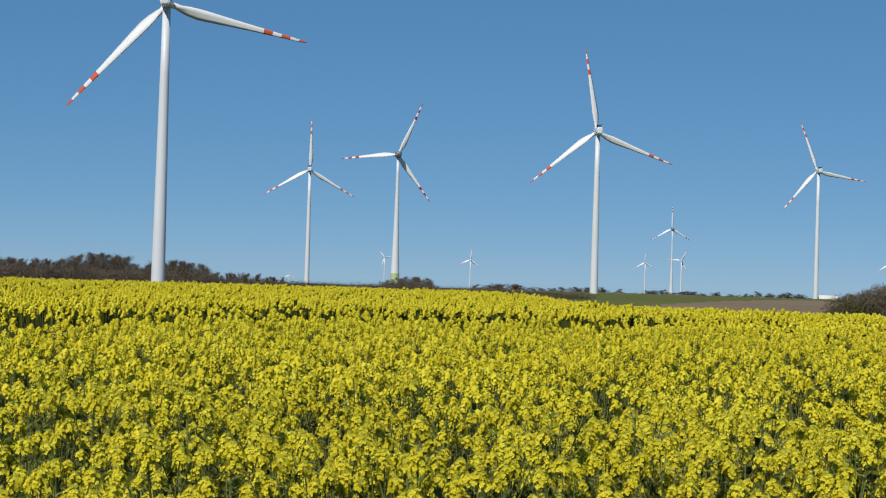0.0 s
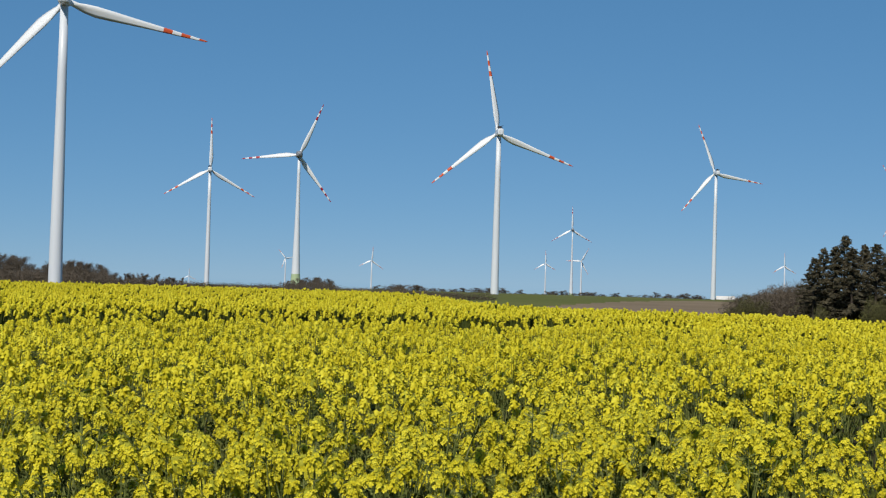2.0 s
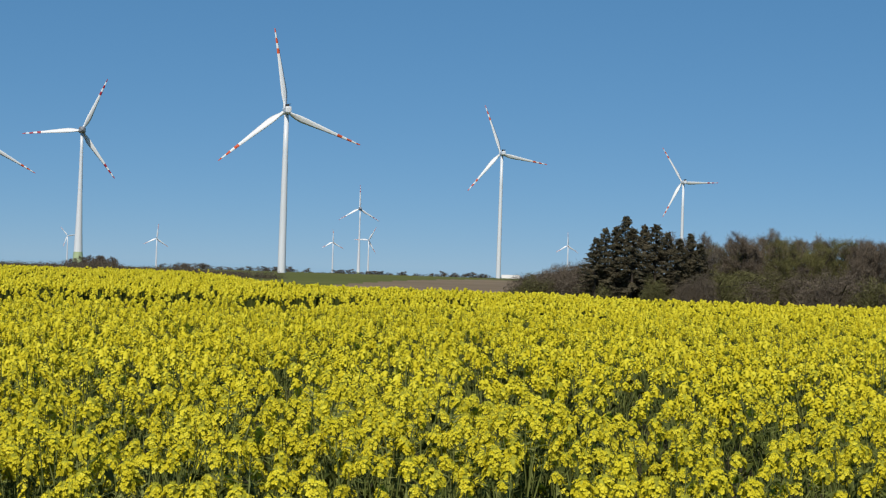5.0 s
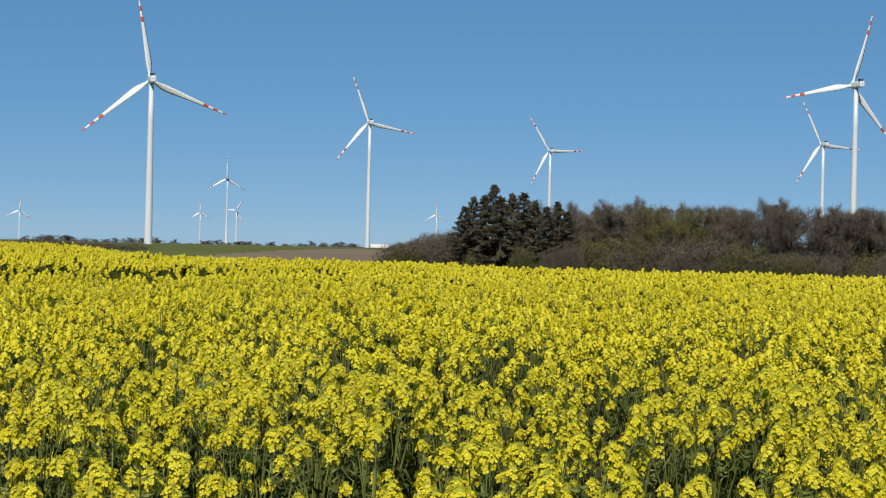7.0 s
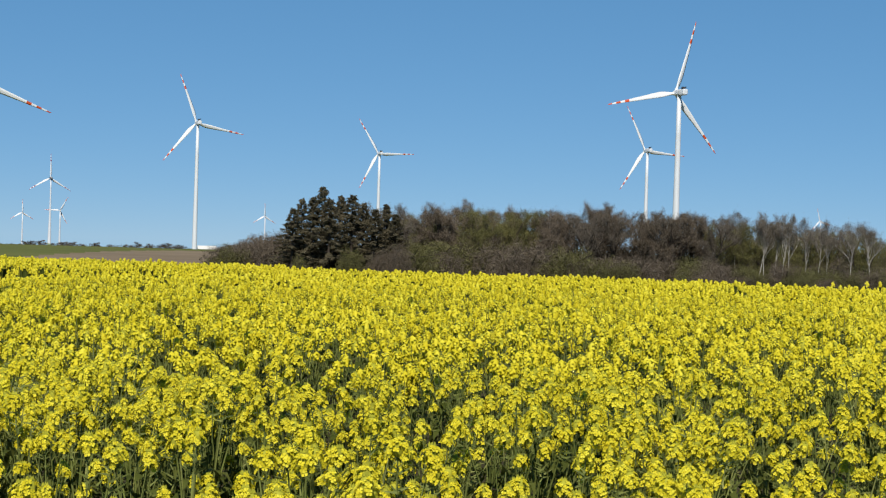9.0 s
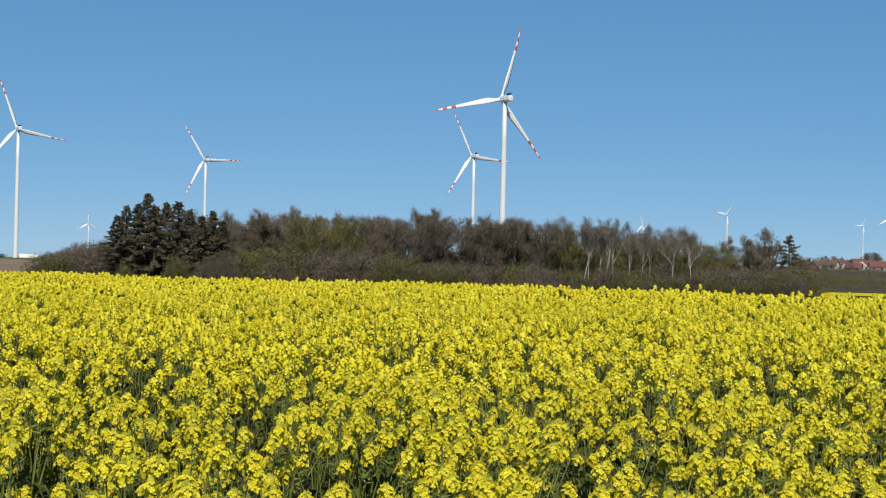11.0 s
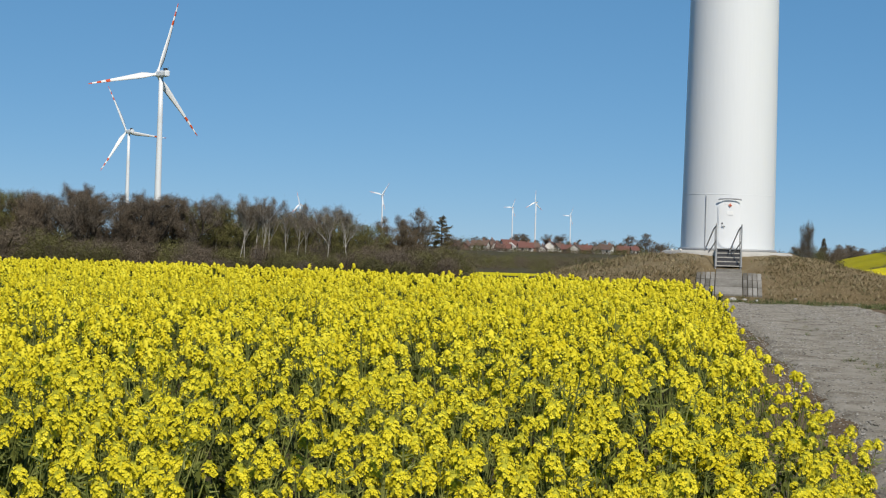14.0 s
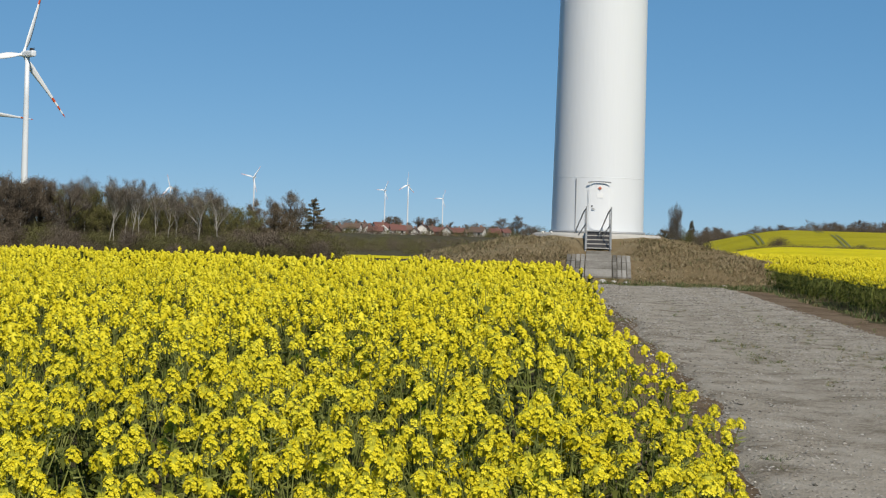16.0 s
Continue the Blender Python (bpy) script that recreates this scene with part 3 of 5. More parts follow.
def plant(k, x, y, z, turn=0.0, size=1.0, wide=1.0, label=""):
    m = Matrix.LocRotScale((x, y, z), Euler((0, 0, turn)), (size * wide, size * wide, size))
    ob = thing(k["name"], label or k["label"], k["category"], k["group"])
    ob.matrix_world = m
    for me in k["meshes"]:
        part(me.name.split(".")[0], me, ob)
    return ob


BROAD = [kit("bare_tree", bare_tree(10 + s, 11.5, 1.0, 6500, BARK, TWIG, 0.27, 1 + s % 2, 0.12, 0.7, 0.6), "leafless brown broadleaf tree in the hedgerow", "tree", "hedgerow trees") for s in range(4)]
DISTANT = [kit("bare_tree", bare_tree(20 + s, 11.5, 1.0, 2000, BARK, BRUSH, 0.24, 1 + s % 2, 0.1, 1.0, 0.75, 1.7), "leafless brown tree of a distant wood", "tree", "distant wood") for s in range(4)]
GREYS = [kit("bare_tree", bare_tree(30 + s, 12.0, 0.8, 3600, BARK, TWIG_GREY, 0.24, 1 + s % 2, 0.25, 0.55, 0.7), "thin leafless grey tree with open crown", "tree", "hedgerow trees") for s in range(3)]
GREEN = [kit("budding_tree", bare_tree(50 + s, 11.0, 0.9, 6500, BARK, TWIG_GREEN, 0.22, 2, 0.1), "tree with olive green spring buds", "tree", "hedgerow trees") for s in range(2)]
BIRCHES = [kit("birch_tree", bare_tree(70 + s, 12.5, 0.62, 2600, BIRCH, TWIG_GREY, 0.115, 1, 0.5, 0.55, 0.9, 1.0, 0.06), "slender pale-barked birch, leafless", "tree", "birches") for s in range(3)]
SPRUCES = [kit("spruce_tree", conifer(90 + s, 14.0, (5.0, 4.0, 5.4)[s]), "dark green spruce with drooping boughs", "tree", "spruce clump") for s in range(3)]
SHRUBS = [kit("shrub", shrub(110 + s, SHRUB if s % 2 else BRUSH), "dense leafless thicket with olive buds" if s % 2 else "dense brown leafless thicket", "shrub", "thicket") for s in range(4)]

rng = np.random.RandomState(7)
# the spruce clump
for az, d, top in [(-15.95, 262, 1.20), (-16.25, 268, 1.54), (-16.62, 263, 1.62), (-16.94, 266, 1.97), (-17.2, 261, 1.55), (-17.58, 268, 1.68), (-17.97, 264, 1.72), (-18.35, 267, 1.45), (-18.75, 262, 1.25), (-19.14, 266, 1.43), (-19.45, 262, 1.1)]:
    x, y, z = spot(az, d)
    h = EYE + d * math.tan(radians(top)) - z
    plant(SPRUCES[rng.randint(3)], x, y, z, rng.rand() * 6, h / 14.0, 14.0 / h * 1.0)


def skyline(az, table):
    return float(np.interp(-az, [-a for a, e in table], [e for a, e in table]))


HEDGE = [(-19.5, 1.0), (-20.4, 1.32), (-21.7, 1.50), (-23.0, 1.42), (-24.2, 1.45), (-25.3, 1.45), (-26.4, 1.60), (-27.4, 1.45), (-28.2, 1.42), (-29.2, 1.38), (-30.0, 1.35), (-30.8, 1.1), (-31.9, 1.22), (-32.8, 1.1), (-33.6, 1.0), (-34.6, 0.95), (-35.6, 0.92), (-36.2, 0.8), (-36.6, 0.5)]
az = -19.7
while az > -36.3:
    d = 285 + rng.rand() * 28
    x, y, z = spot(az, d)
    h = EYE + d * math.tan(radians(skyline(az, HEDGE) * (0.80 + 0.15 * rng.rand()))) - z
    if az > -25.4:
        k = BROAD[rng.randint(4)] if rng.rand() < 0.72 else GREEN[rng.randint(2)]
    elif az > -30.2:
        k = BROAD[rng.randint(4)] if rng.rand() < 0.45 else GREYS[rng.randint(3)]
    else:
        k = BIRCHES[rng.randint(3)] if rng.rand() < 0.2 else GREYS[rng.randint(3)] if rng.rand() < 0.75 else GREEN[rng.randint(2)]
    plant(k, x, y, z, rng.rand() * 6, h / 11.8, 0.85 + 0.25 * rng.rand())
    az -= 0.16 + 0.14 * rng.rand() if az > -25.4 else 0.15 + 0.15 * rng.rand()
az = -13.6
while az > -39.5:
    d = 268 + rng.rand() * 40
    x, y, z = spot(az, d)
    tall = 4.2 + 2.8 * rng.rand() if -25.4 < az < -19 else 3.0 + 2.2 * rng.rand() if az < -19 else 4.2 + 1.5 * rng.rand()
    plant(SHRUBS[rng.randint(4)], x, y, z, rng.rand() * 6, tall, 1.3 + 0.5 * rng.rand())
    az -= 0.10 + 0.08 * rng.rand()
az = -19.5
while az > -37.0:
    brush(rng.randint(4), *spot(az, 325 + 20 * rng.rand()), rng.rand() * 6, (7.2 if az > -25.4 else 5.4) + 1.2 * rng.rand(), 1.0)
    az -= 0.12
for az in (-31.8, -32.0, -32.3, -32.65, -32.85, -33.35, -33.75, -34.05, -34.8, -35.5):
    x, y, z = spot(az, 274)
    h = EYE + 274 * math.tan(radians(skyline(az, HEDGE) * (0.86 + 0.16 * rng.rand()))) - z
    plant(BIRCHES[rng.randint(3)], x, y, z, rng.rand() * 6, h / 12.3, 0.7 + 0.25 * rng.rand())
# low growth at the foot of the birches
az = -30.0
while az > -37.5:
    plant(SHRUBS[rng.randint(4)], *spot(az, 262 + 8 * rng.rand()), rng.rand() * 6, 2.0 + 1.6 * rng.rand(), 1.6)
    az -= 0.3 + 0.2 * rng.rand()
# brush before the spruces
for k in range(26):
    az = -13.7 - 2.4 * rng.rand()
    x, y, z = spot(az, 270 + 25 * rng.rand())
    plant(SHRUBS[2 * rng.randint(2)], x, y, z, rng.rand() * 6, (3.2 + 3.2 * smooth(-13.4, -15.2, az) ** 1) * (0.85 + 0.3 * rng.rand()), 1.1)
# bare trees behind the spruces and budding bushes at their feet
for az, d, top in [(-18.2, 276, 1.42), (-18.5, 278, 1.38), (-19.35, 276, 1.3), (-19.0, 279, 1.2)]:
    x, y, z = spot(az, d)
    plant(GREYS[rng.randint(3)], x, y, z, rng.rand() * 6, (EYE + d * math.tan(radians(top)) - z) / 11.8, 0.8)
for az, tall in [(-17.9, 5.2), (-18.1, 4.4), (-18.9, 4.6), (-19.3, 5.2), (-16.2, 3.6), (-19.6, 6.0)]:
    plant(SHRUBS[3 if az > -18.5 else 2], *spot(az, 256), rng.rand() * 6, tall, 0.75)
# trees at the end of the hedge
for az, d, top, k in [(-37.3, 330, 0.8, BROAD[0]), (-37.82, 330, 1.12, GREYS[0]), (-38.1, 335, 0.75, BROAD[1]), (-36.9, 320, 0.72, BROAD[2]), (-37.55, 325, 0.62, BROAD[3]), (-39.3, 340, 0.35, GREYS[1])]:
    x, y, z = spot(az, d)
    plant(k, x, y, z, rng.rand() * 6, (EYE + d * math.tan(radians(top)) - z) / 11.8)
x, y, z = spot(-38.72, 320)
PINE = kit("pine_tree", conifer(99, 10.0, 4.0, 34, 130, 0.24), "dark bushy pine standing alone", "tree", "")
plant(PINE, x, y, z, 0.4, (EYE + 320 * math.tan(radians(1.02)) - z) / 10.0, 1.0)
# the wood across the first fields
WOOD = [(17, 0.3), (14.3, 0.26), (13.0, 0.24), (12.3, 0.42), (11.4, 0.52), (10.9, 0.45), (10.3, 0.12), (9.6, 0.28), (9.0, 0.36), (8.2, 0.22), (7.7, -0.1), (7.0, 0.0), (6.2, -0.05), (5.5, -0.12), (4.6, -0.18), (3.5, -0.2), (2.2, -0.18), (1.2, 0.02), (0.6, 0.06), (0.2, -0.2), (-1.2, -0.2), (-1.9, -0.08), (-2.4, -0.22), (-3.6, -0.33), (-4.2, -0.38)]
az = 17.0
while az > -4.0:
    d = 640 + rng.rand() * 60
    x, y, z = spot(az, d)
    h = EYE + d * math.tan(radians(skyline(az, WOOD) * 1.0 + 0.06 * (rng.rand() - 0.6))) - z
    if h > 3.4:
        plant(DISTANT[rng.randint(4)], x, y, z, rng.rand() * 6, h / 11.8, 1.1 + 0.3 * rng.rand())
        az -= 0.10 + 0.10 * rng.rand()
    else:
        brush(rng.randint(4), x, y, z, rng.rand() * 6, max(1.6, h), 1.6 + rng.rand())
        az -= 0.11 + 0.1 * rng.rand()
    for o in (0.03, 0.09):
        x, y, z = spot(az + o, d - 30)
        brush(2 * rng.randint(2), x, y, z, rng.rand() * 6, min(max(1.8, h * 0.85), 7.0), 1.5)


# ---- the near tower's door, steps and mound ----
def tower_details():
    part("foot_ring", lathe("foot_ring", [(2.19, 0.0), (2.30, 0.0), (2.30, 0.10), (2.19, 0.12)], 64, [STEEL], cap=False), near_tower, "grey flange at the tower's foot")
    for z in (2.62, 12.5):
        part("weld_seam", lathe("weld_seam", [(2.19 - 0.01076 * z, z - 0.02), (2.208 - 0.01076 * z, z - 0.008), (2.208 - 0.01076 * z, z + 0.008), (2.19 - 0.01076 * z, z + 0.02)], 64, [TOWER_WHITE], cap=False), near_tower)
    # rounded door leaf, bent round the shell
    def leaf(name, w, z0, z1, r0, r1, corner, mat):
        cx, n = 0.06, 24
        verts, faces = [], []
        for k in range(n + 1):
            x = -w / 2 * math.cos(math.pi * k / n)
            over = max(0.0, abs(x) - (w / 2 - corner))
            hz = (z1 - z0) / 2 - corner + math.sqrt(max(0.0, corner * corner - over * over))
            for r in (r0, r1):
                y = -math.sqrt(r * r - (cx + x) ** 2)
                verts += [(cx + x, y, (z0 + z1) / 2 - hz), (cx + x, y, (z0 + z1) / 2 + hz)]
        for k in range(n):
            i, j = 4 * k, 4 * k + 4
            faces += [(i + 2, j + 2, j + 3, i + 3), (i, j, j + 2, i + 2), (i + 3, j + 3, j + 1, i + 1)]
        faces += [(0, 2, 3, 1), (4 * n, 4 * n + 1, 4 * n + 3, 4 * n + 2)]
        return mesh_of(name, verts, faces, [mat])
    turn = pose(0, 0, 0, 0, 0, -48.41)
    def fix(ob):
        ob.matrix_local = turn
        return ob
    fix(part("door_frame", leaf("door_frame", 1.08, 0.10, 2.36, 2.15, 2.215, 0.40, TOWER_WHITE), near_tower, "white oval door frame"))
    door = fix(part("door", leaf("door", 0.98, 0.15, 2.31, 2.15, 2.24, 0.37, DOOR_WHITE), near_tower, "white steel door with rounded corners"))
    bar = [(0.06 + 0.54 * math.sin(t), -2.30 - 0.02 * math.cos(t), 2.36 + 0.05 * math.cos(t)) for t in np.linspace(-1.35, 1.35, 9)]
    v, f = tube(bar, [0.035] * 9, 6)
    fix(part("rain_hood", mesh_of("rain_hood", v, f, [NACELLE_GREY], soft=True), near_tower, "narrow grey hood over the door"))
    part("warning_disc", box("warning_disc", 0.14, 0.012, 0.15, SIGN_RED, (0.08, -2.25, 2.12), 0.05), door, "small round red warning sign")
    part("notice", box("notice", 0.28, 0.012, 0.20, BLADE_WHITE, (0.08, -2.25, 1.76), 0.004), door, "white notice")
    part("door_handle", rods("door_handle", [[(-0.27, -2.22, 1.15), (-0.27, -2.29, 1.15), (-0.14, -2.29, 1.12)]], 0.018, DARK), door)
    part("lock", box("lock", 0.06, 0.02, 0.08, DARK, (-0.27, -2.235, 1.27), 0.01), door)
    fix(part("cable_duct", box("cable_duct", 0.035, 0.035, 2.45, NACELLE_GREY, (-1.03, -1.945, 1.32), 0.006), near_tower, "thin grey vertical duct"))


tower_details()
TOP = float(land(TOWER_X, TOWER_Y))
SITE = pose(TOWER_X, TOWER_Y, TOP, 0, 0, -48.41)         # the tower's own directions: -y towards the track


def site(x, y, up=0.0):
    p = SITE @ Vector((x, y, 0))
    return p.x, p.y, float(land(p.x, p.y)) + up


def steps():
    ob = thing("stairs", "short galvanised steel stairs with handrails up to the tower door", "stairs")
    ob.matrix_world = SITE
    n, rise, go, y0 = 4, 0.19, 0.30, -3.2
    part("landing", box("landing", 1.12, 1.0, 0.05, STEEL, (0.06, -2.78, 0.10), 0.008), ob)
    for k in range(n):
        part("tread", box("tread", 1.08, 0.27, 0.05, CONCRETE, (0.06, y0 - go * (k + 0.5), 0.07 - rise * (k + 1) + 0.02), 0.006), ob)
        part("riser", box("riser", 1.04, 0.02, rise - 0.05, DARK, (0.06, y0 - go * (k + 0.02), 0.07 - rise * (k + 0.5) + 0.02), 0.003), ob)
    for s in (-0.50, 0.62):
        lower = (s, y0 - go * n - 0.1, 0.10 - rise * n - 0.08)
        part("stringer", rods("stringer", [[(s, -2.3, 0.06), (s, y0, 0.06), lower]], 0.055, STEEL, 6), ob)
        part("post", rods("post", [[(s, lower[1] + 0.05, lower[2] - 0.2), (s, lower[1] + 0.05, lower[2] + 1.95)]], 0.032, STEEL), ob)
        part("post", rods("post", [[(s - 0.06, y0 + 0.25, 0.1), (s - 0.06, y0 + 0.25, 1.1)]], 0.028, STEEL), ob)
        part("handrail", rods("handrail", [[(s, lower[1] + 0.05, 1.13), (s - 0.12, lower[1] + 0.35, 0.98), (s - 0.52, lower[1] + 0.8, -0.02)]], 0.03, STEEL), ob)
        part("knee_rail", rods("knee_rail", [[(s, lower[1] + 0.05, 0.45), (s - 0.34, lower[1] + 0.7, -0.1)]], 0.024, STEEL), ob)
    base = thing("foundation", "round concrete foundation slab with gravelly rim under the tower", "foundation")
    base.matrix_world = SITE
    part("slab", lathe("slab", [(3.1, -0.6), (3.1, -0.12), (2.95, -0.03), (2.1, 0.02)], 48, [CONCRETE], cap=False), base)
    for x, y in ((-2.5, -2.9), (-2.1, -3.05)):
        rx, ry, rz = site(x, y)
        st = thing("white_stone", "white painted marker stone on the mound's rim", "stone", "marker stones")
        st.matrix_world = pose(rx, ry, TOP - 0.02)
        bm = bmesh.new()
        bmesh.ops.create_icosphere(bm, subdivisions=2, radius=0.065)
        for v in bm.verts:
            v.co *= 1 + 0.2 * noise.noise(v.co * 9 + Vector((x, y, 0)))
        part("stone", bm_mesh("stone", bm, PLASTER), st)


steps()


def ramp():
    """Worn concrete slabs laid down the mound's slope."""
    ob = thing("slab_path", "worn grey concrete slab path down the mound", "path", kind="structure")
    centre = shared("slab_c", lambda: box("slab", 1.0, 1.0, 0.09, SLAB, (0, 0, 0), 0.015))
    def lay(x, y0, y1, w, name, ribs=False):
        a, b = Vector(site(x, y0, 0.07)), Vector(site(x, y1, 0.07))
        m = (a + b) / 2
        ydir = (a - b).normalized()
        xdir = (SITE.to_3x3() @ Vector((1, 0, 0))).normalized()
        zdir = xdir.cross(ydir)
        s = part(name, centre, ob)
        r = Matrix((xdir, ydir, zdir)).transposed().to_4x4()
        s.matrix_world = Matrix.Translation(m) @ r @ Matrix.Diagonal((w, (a - b).length - 0.03, 1, 1))
    ys = [-4.6, -5.9, -7.2, -8.5, -9.8, -11.0]
    for k in range(5):
        lay(0.10, ys[k], ys[k + 1], 1.12, "slab")
    for side in (-1, 1):
        for j in range(4):
            for k in range(2, 5):
                lay(0.10 + side * (0.68 + 0.20 * j), ys[k], ys[k + 1], 0.17, "plank")


ramp()


def rubble():
    """Flat lumps of broken concrete where the path meets the grass."""
    r = np.random.RandomState(41)
    for x, y, w in [(-1.3, -11.6, 0.42), (-0.7, -11.9, 0.30), (0.25, -11.7, 0.50), (0.75, -11.5, 0.28), (1.25, -11.9, 0.40), (-2.0, -11.7, 0.26), (5.2, -11.9, 0.30), (6.1, -12.2, 0.22), (2.8, -10.8, 0.16)]:
        st = thing("rubble_stone", "pale broken lump of concrete lying in the grass", "stone", "rubble by the path")
        st.matrix_world = pose(*site(x, y, 0.05), 0, 0, r.rand() * 360)
        bm = bmesh.new()
        bmesh.ops.create_icosphere(bm, subdivisions=2, radius=1)
        for v in bm.verts:
            v.co *= 1 + 0.35 * noise.noise(v.co * 1.7 + Vector((x, y, 0)))
            v.co = Vector((v.co.x * w * 0.5, v.co.y * w * 0.36, v.co.z * w * 0.24))
        part("lump", bm_mesh("lump", bm, CONCRETE), st)


rubble()


def tuft_of(seed, n, tall, wide):
    r = np.random.RandomState(seed)
    v = []
    for k in range(n):
        a, l = r.rand() * 6.28, tall * (0.5 + 0.7 * r.rand())
        b = r.normal(0, wide * 0.35, 2)
        tip = np.array([b[0] + math.cos(a) * l * 0.9, b[1] + math.sin(a) * l * 0.9, l * 0.85])
        s = np.array([-math.sin(a), math.cos(a), 0]) * 0.014
        v += [np.array([*b, 0]) - s, np.array([*b, 0]) + s, tip]
    return np.array(v), np.arange(3 * n).reshape(-1, 3)


def grasses():
    r = np.random.RandomState(11)
    dry, green = [tuft_of(s, 12, 0.115, 0.6) for s in range(4)], [tuft_of(20 + s, 12, 0.20, 0.22) for s in range(3)]
    sets = []
    n = 30000
    a, rad = r.rand(n) * 6.28, 3.4 + 11 * r.rand(n) ** 0.8
    x, y = TOWER_X + np.cos(a) * rad, TOWER_Y + np.sin(a) * rad
    loc = (np.stack([x, y], 1) - [TOWER_X, TOWER_Y]) @ np.array([[math.cos(radians(48.41)), -math.sin(radians(48.41))], [math.sin(radians(48.41)), math.cos(radians(48.41))]]).T
    path = (np.abs(loc[:, 0] - 0.1) < 1.5) & (loc[:, 1] < 0)
    dens = np.sin(x * 0.9 + np.sin(y * 1.3)) * np.sin(y * 1.1)
    ok = ~path & (r.rand(n) < 0.65 + 0.5 * dens)
    x, y = x[ok], y[ok]
    pick = r.randint(0, 4, len(x))
    for k in range(4):
        m = pick == k
        at = np.stack([x[m], y[m], land(x[m], y[m]) - 0.02], 1)
        sets.append(strew(dry[k], (np.arange(12) < 3 * (k == 3)).astype(int), at, r.rand(m.sum()) * 6, 0.6 + 0.9 * r.rand(m.sum()) ** 2))
    v, f, s = gather(sets)
    tagged(new("dry_grass", mesh_of("dry_grass", v, f, [DRY_GRASS, GREEN_GRASS], s)), "withered tan grass tufts on the mound", "grass", kind="stuff")
    sets = []
    n = 3400
    u = np.where(r.rand(n) < 0.92, 58.3 + 5.5 * r.rand(n) ** 1.2, 6 + 55 * r.rand(n))
    w = np.where(u > 58, -4 + 16 * r.rand(n), 7.3 + 0.7 * r.rand(n))
    x = ROAD_AT[0] + u * ROAD_DIR[0] + w * ROAD_SIDE[0]
    y = ROAD_AT[1] + u * ROAD_DIR[1] + w * ROAD_SIDE[1]
    pick = r.randint(0, 3, n)
    for k in range(3):
        m = pick == k
        at = np.stack([x[m], y[m], land(x[m], y[m])], 1)
        sets.append(strew(green[k], (r.rand(12) < 0.3).astype(int), at, r.rand(m.sum()) * 6, 0.4 + 0.9 * r.rand(m.sum()) ** 2))
    for cu, cw, num, spread in [(9.5, 4.6, 160, 0.8), (12.5, 4.9, 200, 1.0), (17, 4.6, 220, 1.3), (22, 3.4, 180, 1.4), (8.0, 3.6, 90, 0.7), (30, 4.8, 160, 1.8), (12.5, 5.6, 60, 0.9), (16.5, 5.9, 90, 1.2), (11, 3.4, 40, 0.7), (20, 5.2, 90, 1.6), (26, 3.4, 110, 1.6), (36, 3.4, 120, 2.5), (15, 3.5, 50, 1.2), (8.6, 1.1, 16, 0.2), (15, 0.5, 60, 0.5), (24, 0.5, 90, 0.6), (9, 0.35, 50, 0.3), (33, 0.6, 80, 0.6)]:
        m = num
        uu, ww = cu + r.normal(0, spread * 1.5, m), cw + r.normal(0, spread * 0.5, m)
        x, y = ROAD_AT[0] + uu * ROAD_DIR[0] + ww * ROAD_SIDE[0], ROAD_AT[1] + uu * ROAD_DIR[1] + ww * ROAD_SIDE[1]
        at = np.stack([x, y, land(x, y) + 0.09], 1)
        sz = 0.10 + 0.28 * r.rand(m) ** 2
        sets.append(strew(green[0], (r.rand(12) < 0.3).astype(int), at, r.rand(m) * 6, np.stack([sz * 1.6, sz * 1.6, sz], 1)))
    v, f, s = gather(sets)
    tagged(new("green_grass", mesh_of("green_grass", v, f, [GREEN_GRASS, DRY_GRASS], s)), "short green weeds and grass along the track", "grass", kind="stuff")


grasses()


def stones():
    r = np.random.RandomState(13)
    octa = np.array([(1, 0, 0), (0, 1, 0), (-1, 0, 0), (0, -1, 0), (0.1, 0.1, 0.45), (0, 0, -0.5)], float)
    tri = np.array([(0, 1, 4), (1, 2, 4), (2, 3, 4), (3, 0, 4), (1, 0, 5), (2, 1, 5), (3, 2, 5), (0, 3, 5)])
    n = 27000
    u, w = 1 + 57 * r.rand(n) ** 1.7, 0.7 + 5.2 * r.rand(n)
    rut = np.exp(-((w - 2.4) / 0.5) ** 2) + np.exp(-((w - 4.4) / 0.5) ** 2)
    ok = r.rand(n) > 0.8 * rut
    u, w = u[ok], w[ok]
    x, y = ROAD_AT[0] + u * ROAD_DIR[0] + w * ROAD_SIDE[0], ROAD_AT[1] + u * ROAD_DIR[1] + w * ROAD_SIDE[1]
    sz = 0.007 + 0.014 * r.rand(len(u)) ** 4 + 0.0003 * u
    sets = []
    pick = r.randint(0, 4, len(u))
    for k in range(4):
        m = pick == k
        t = octa * (0.7 + 0.6 * r.rand(6, 3))
        at = np.stack([x[m], y[m], land(x[m], y[m]) + np.where(w[m] > 0.9, 0.118, 0.07) - 0.035 * (np.exp(-((w[m] - 2.4) / 0.45) ** 2) + np.exp(-((w[m] - 4.4) / 0.45) ** 2))], 1)
        sets.append(strew((t, tri), np.zeros(8, int), at, r.rand(m.sum()) * 6, sz[m]))
    v, f, s = gather(sets)
    tagged(new("gravel_stones", mesh_of("gravel_stones", v, f, [STONE], s)), "loose grey stones strewn over the gravel track", "stones", kind="stuff")


stones()


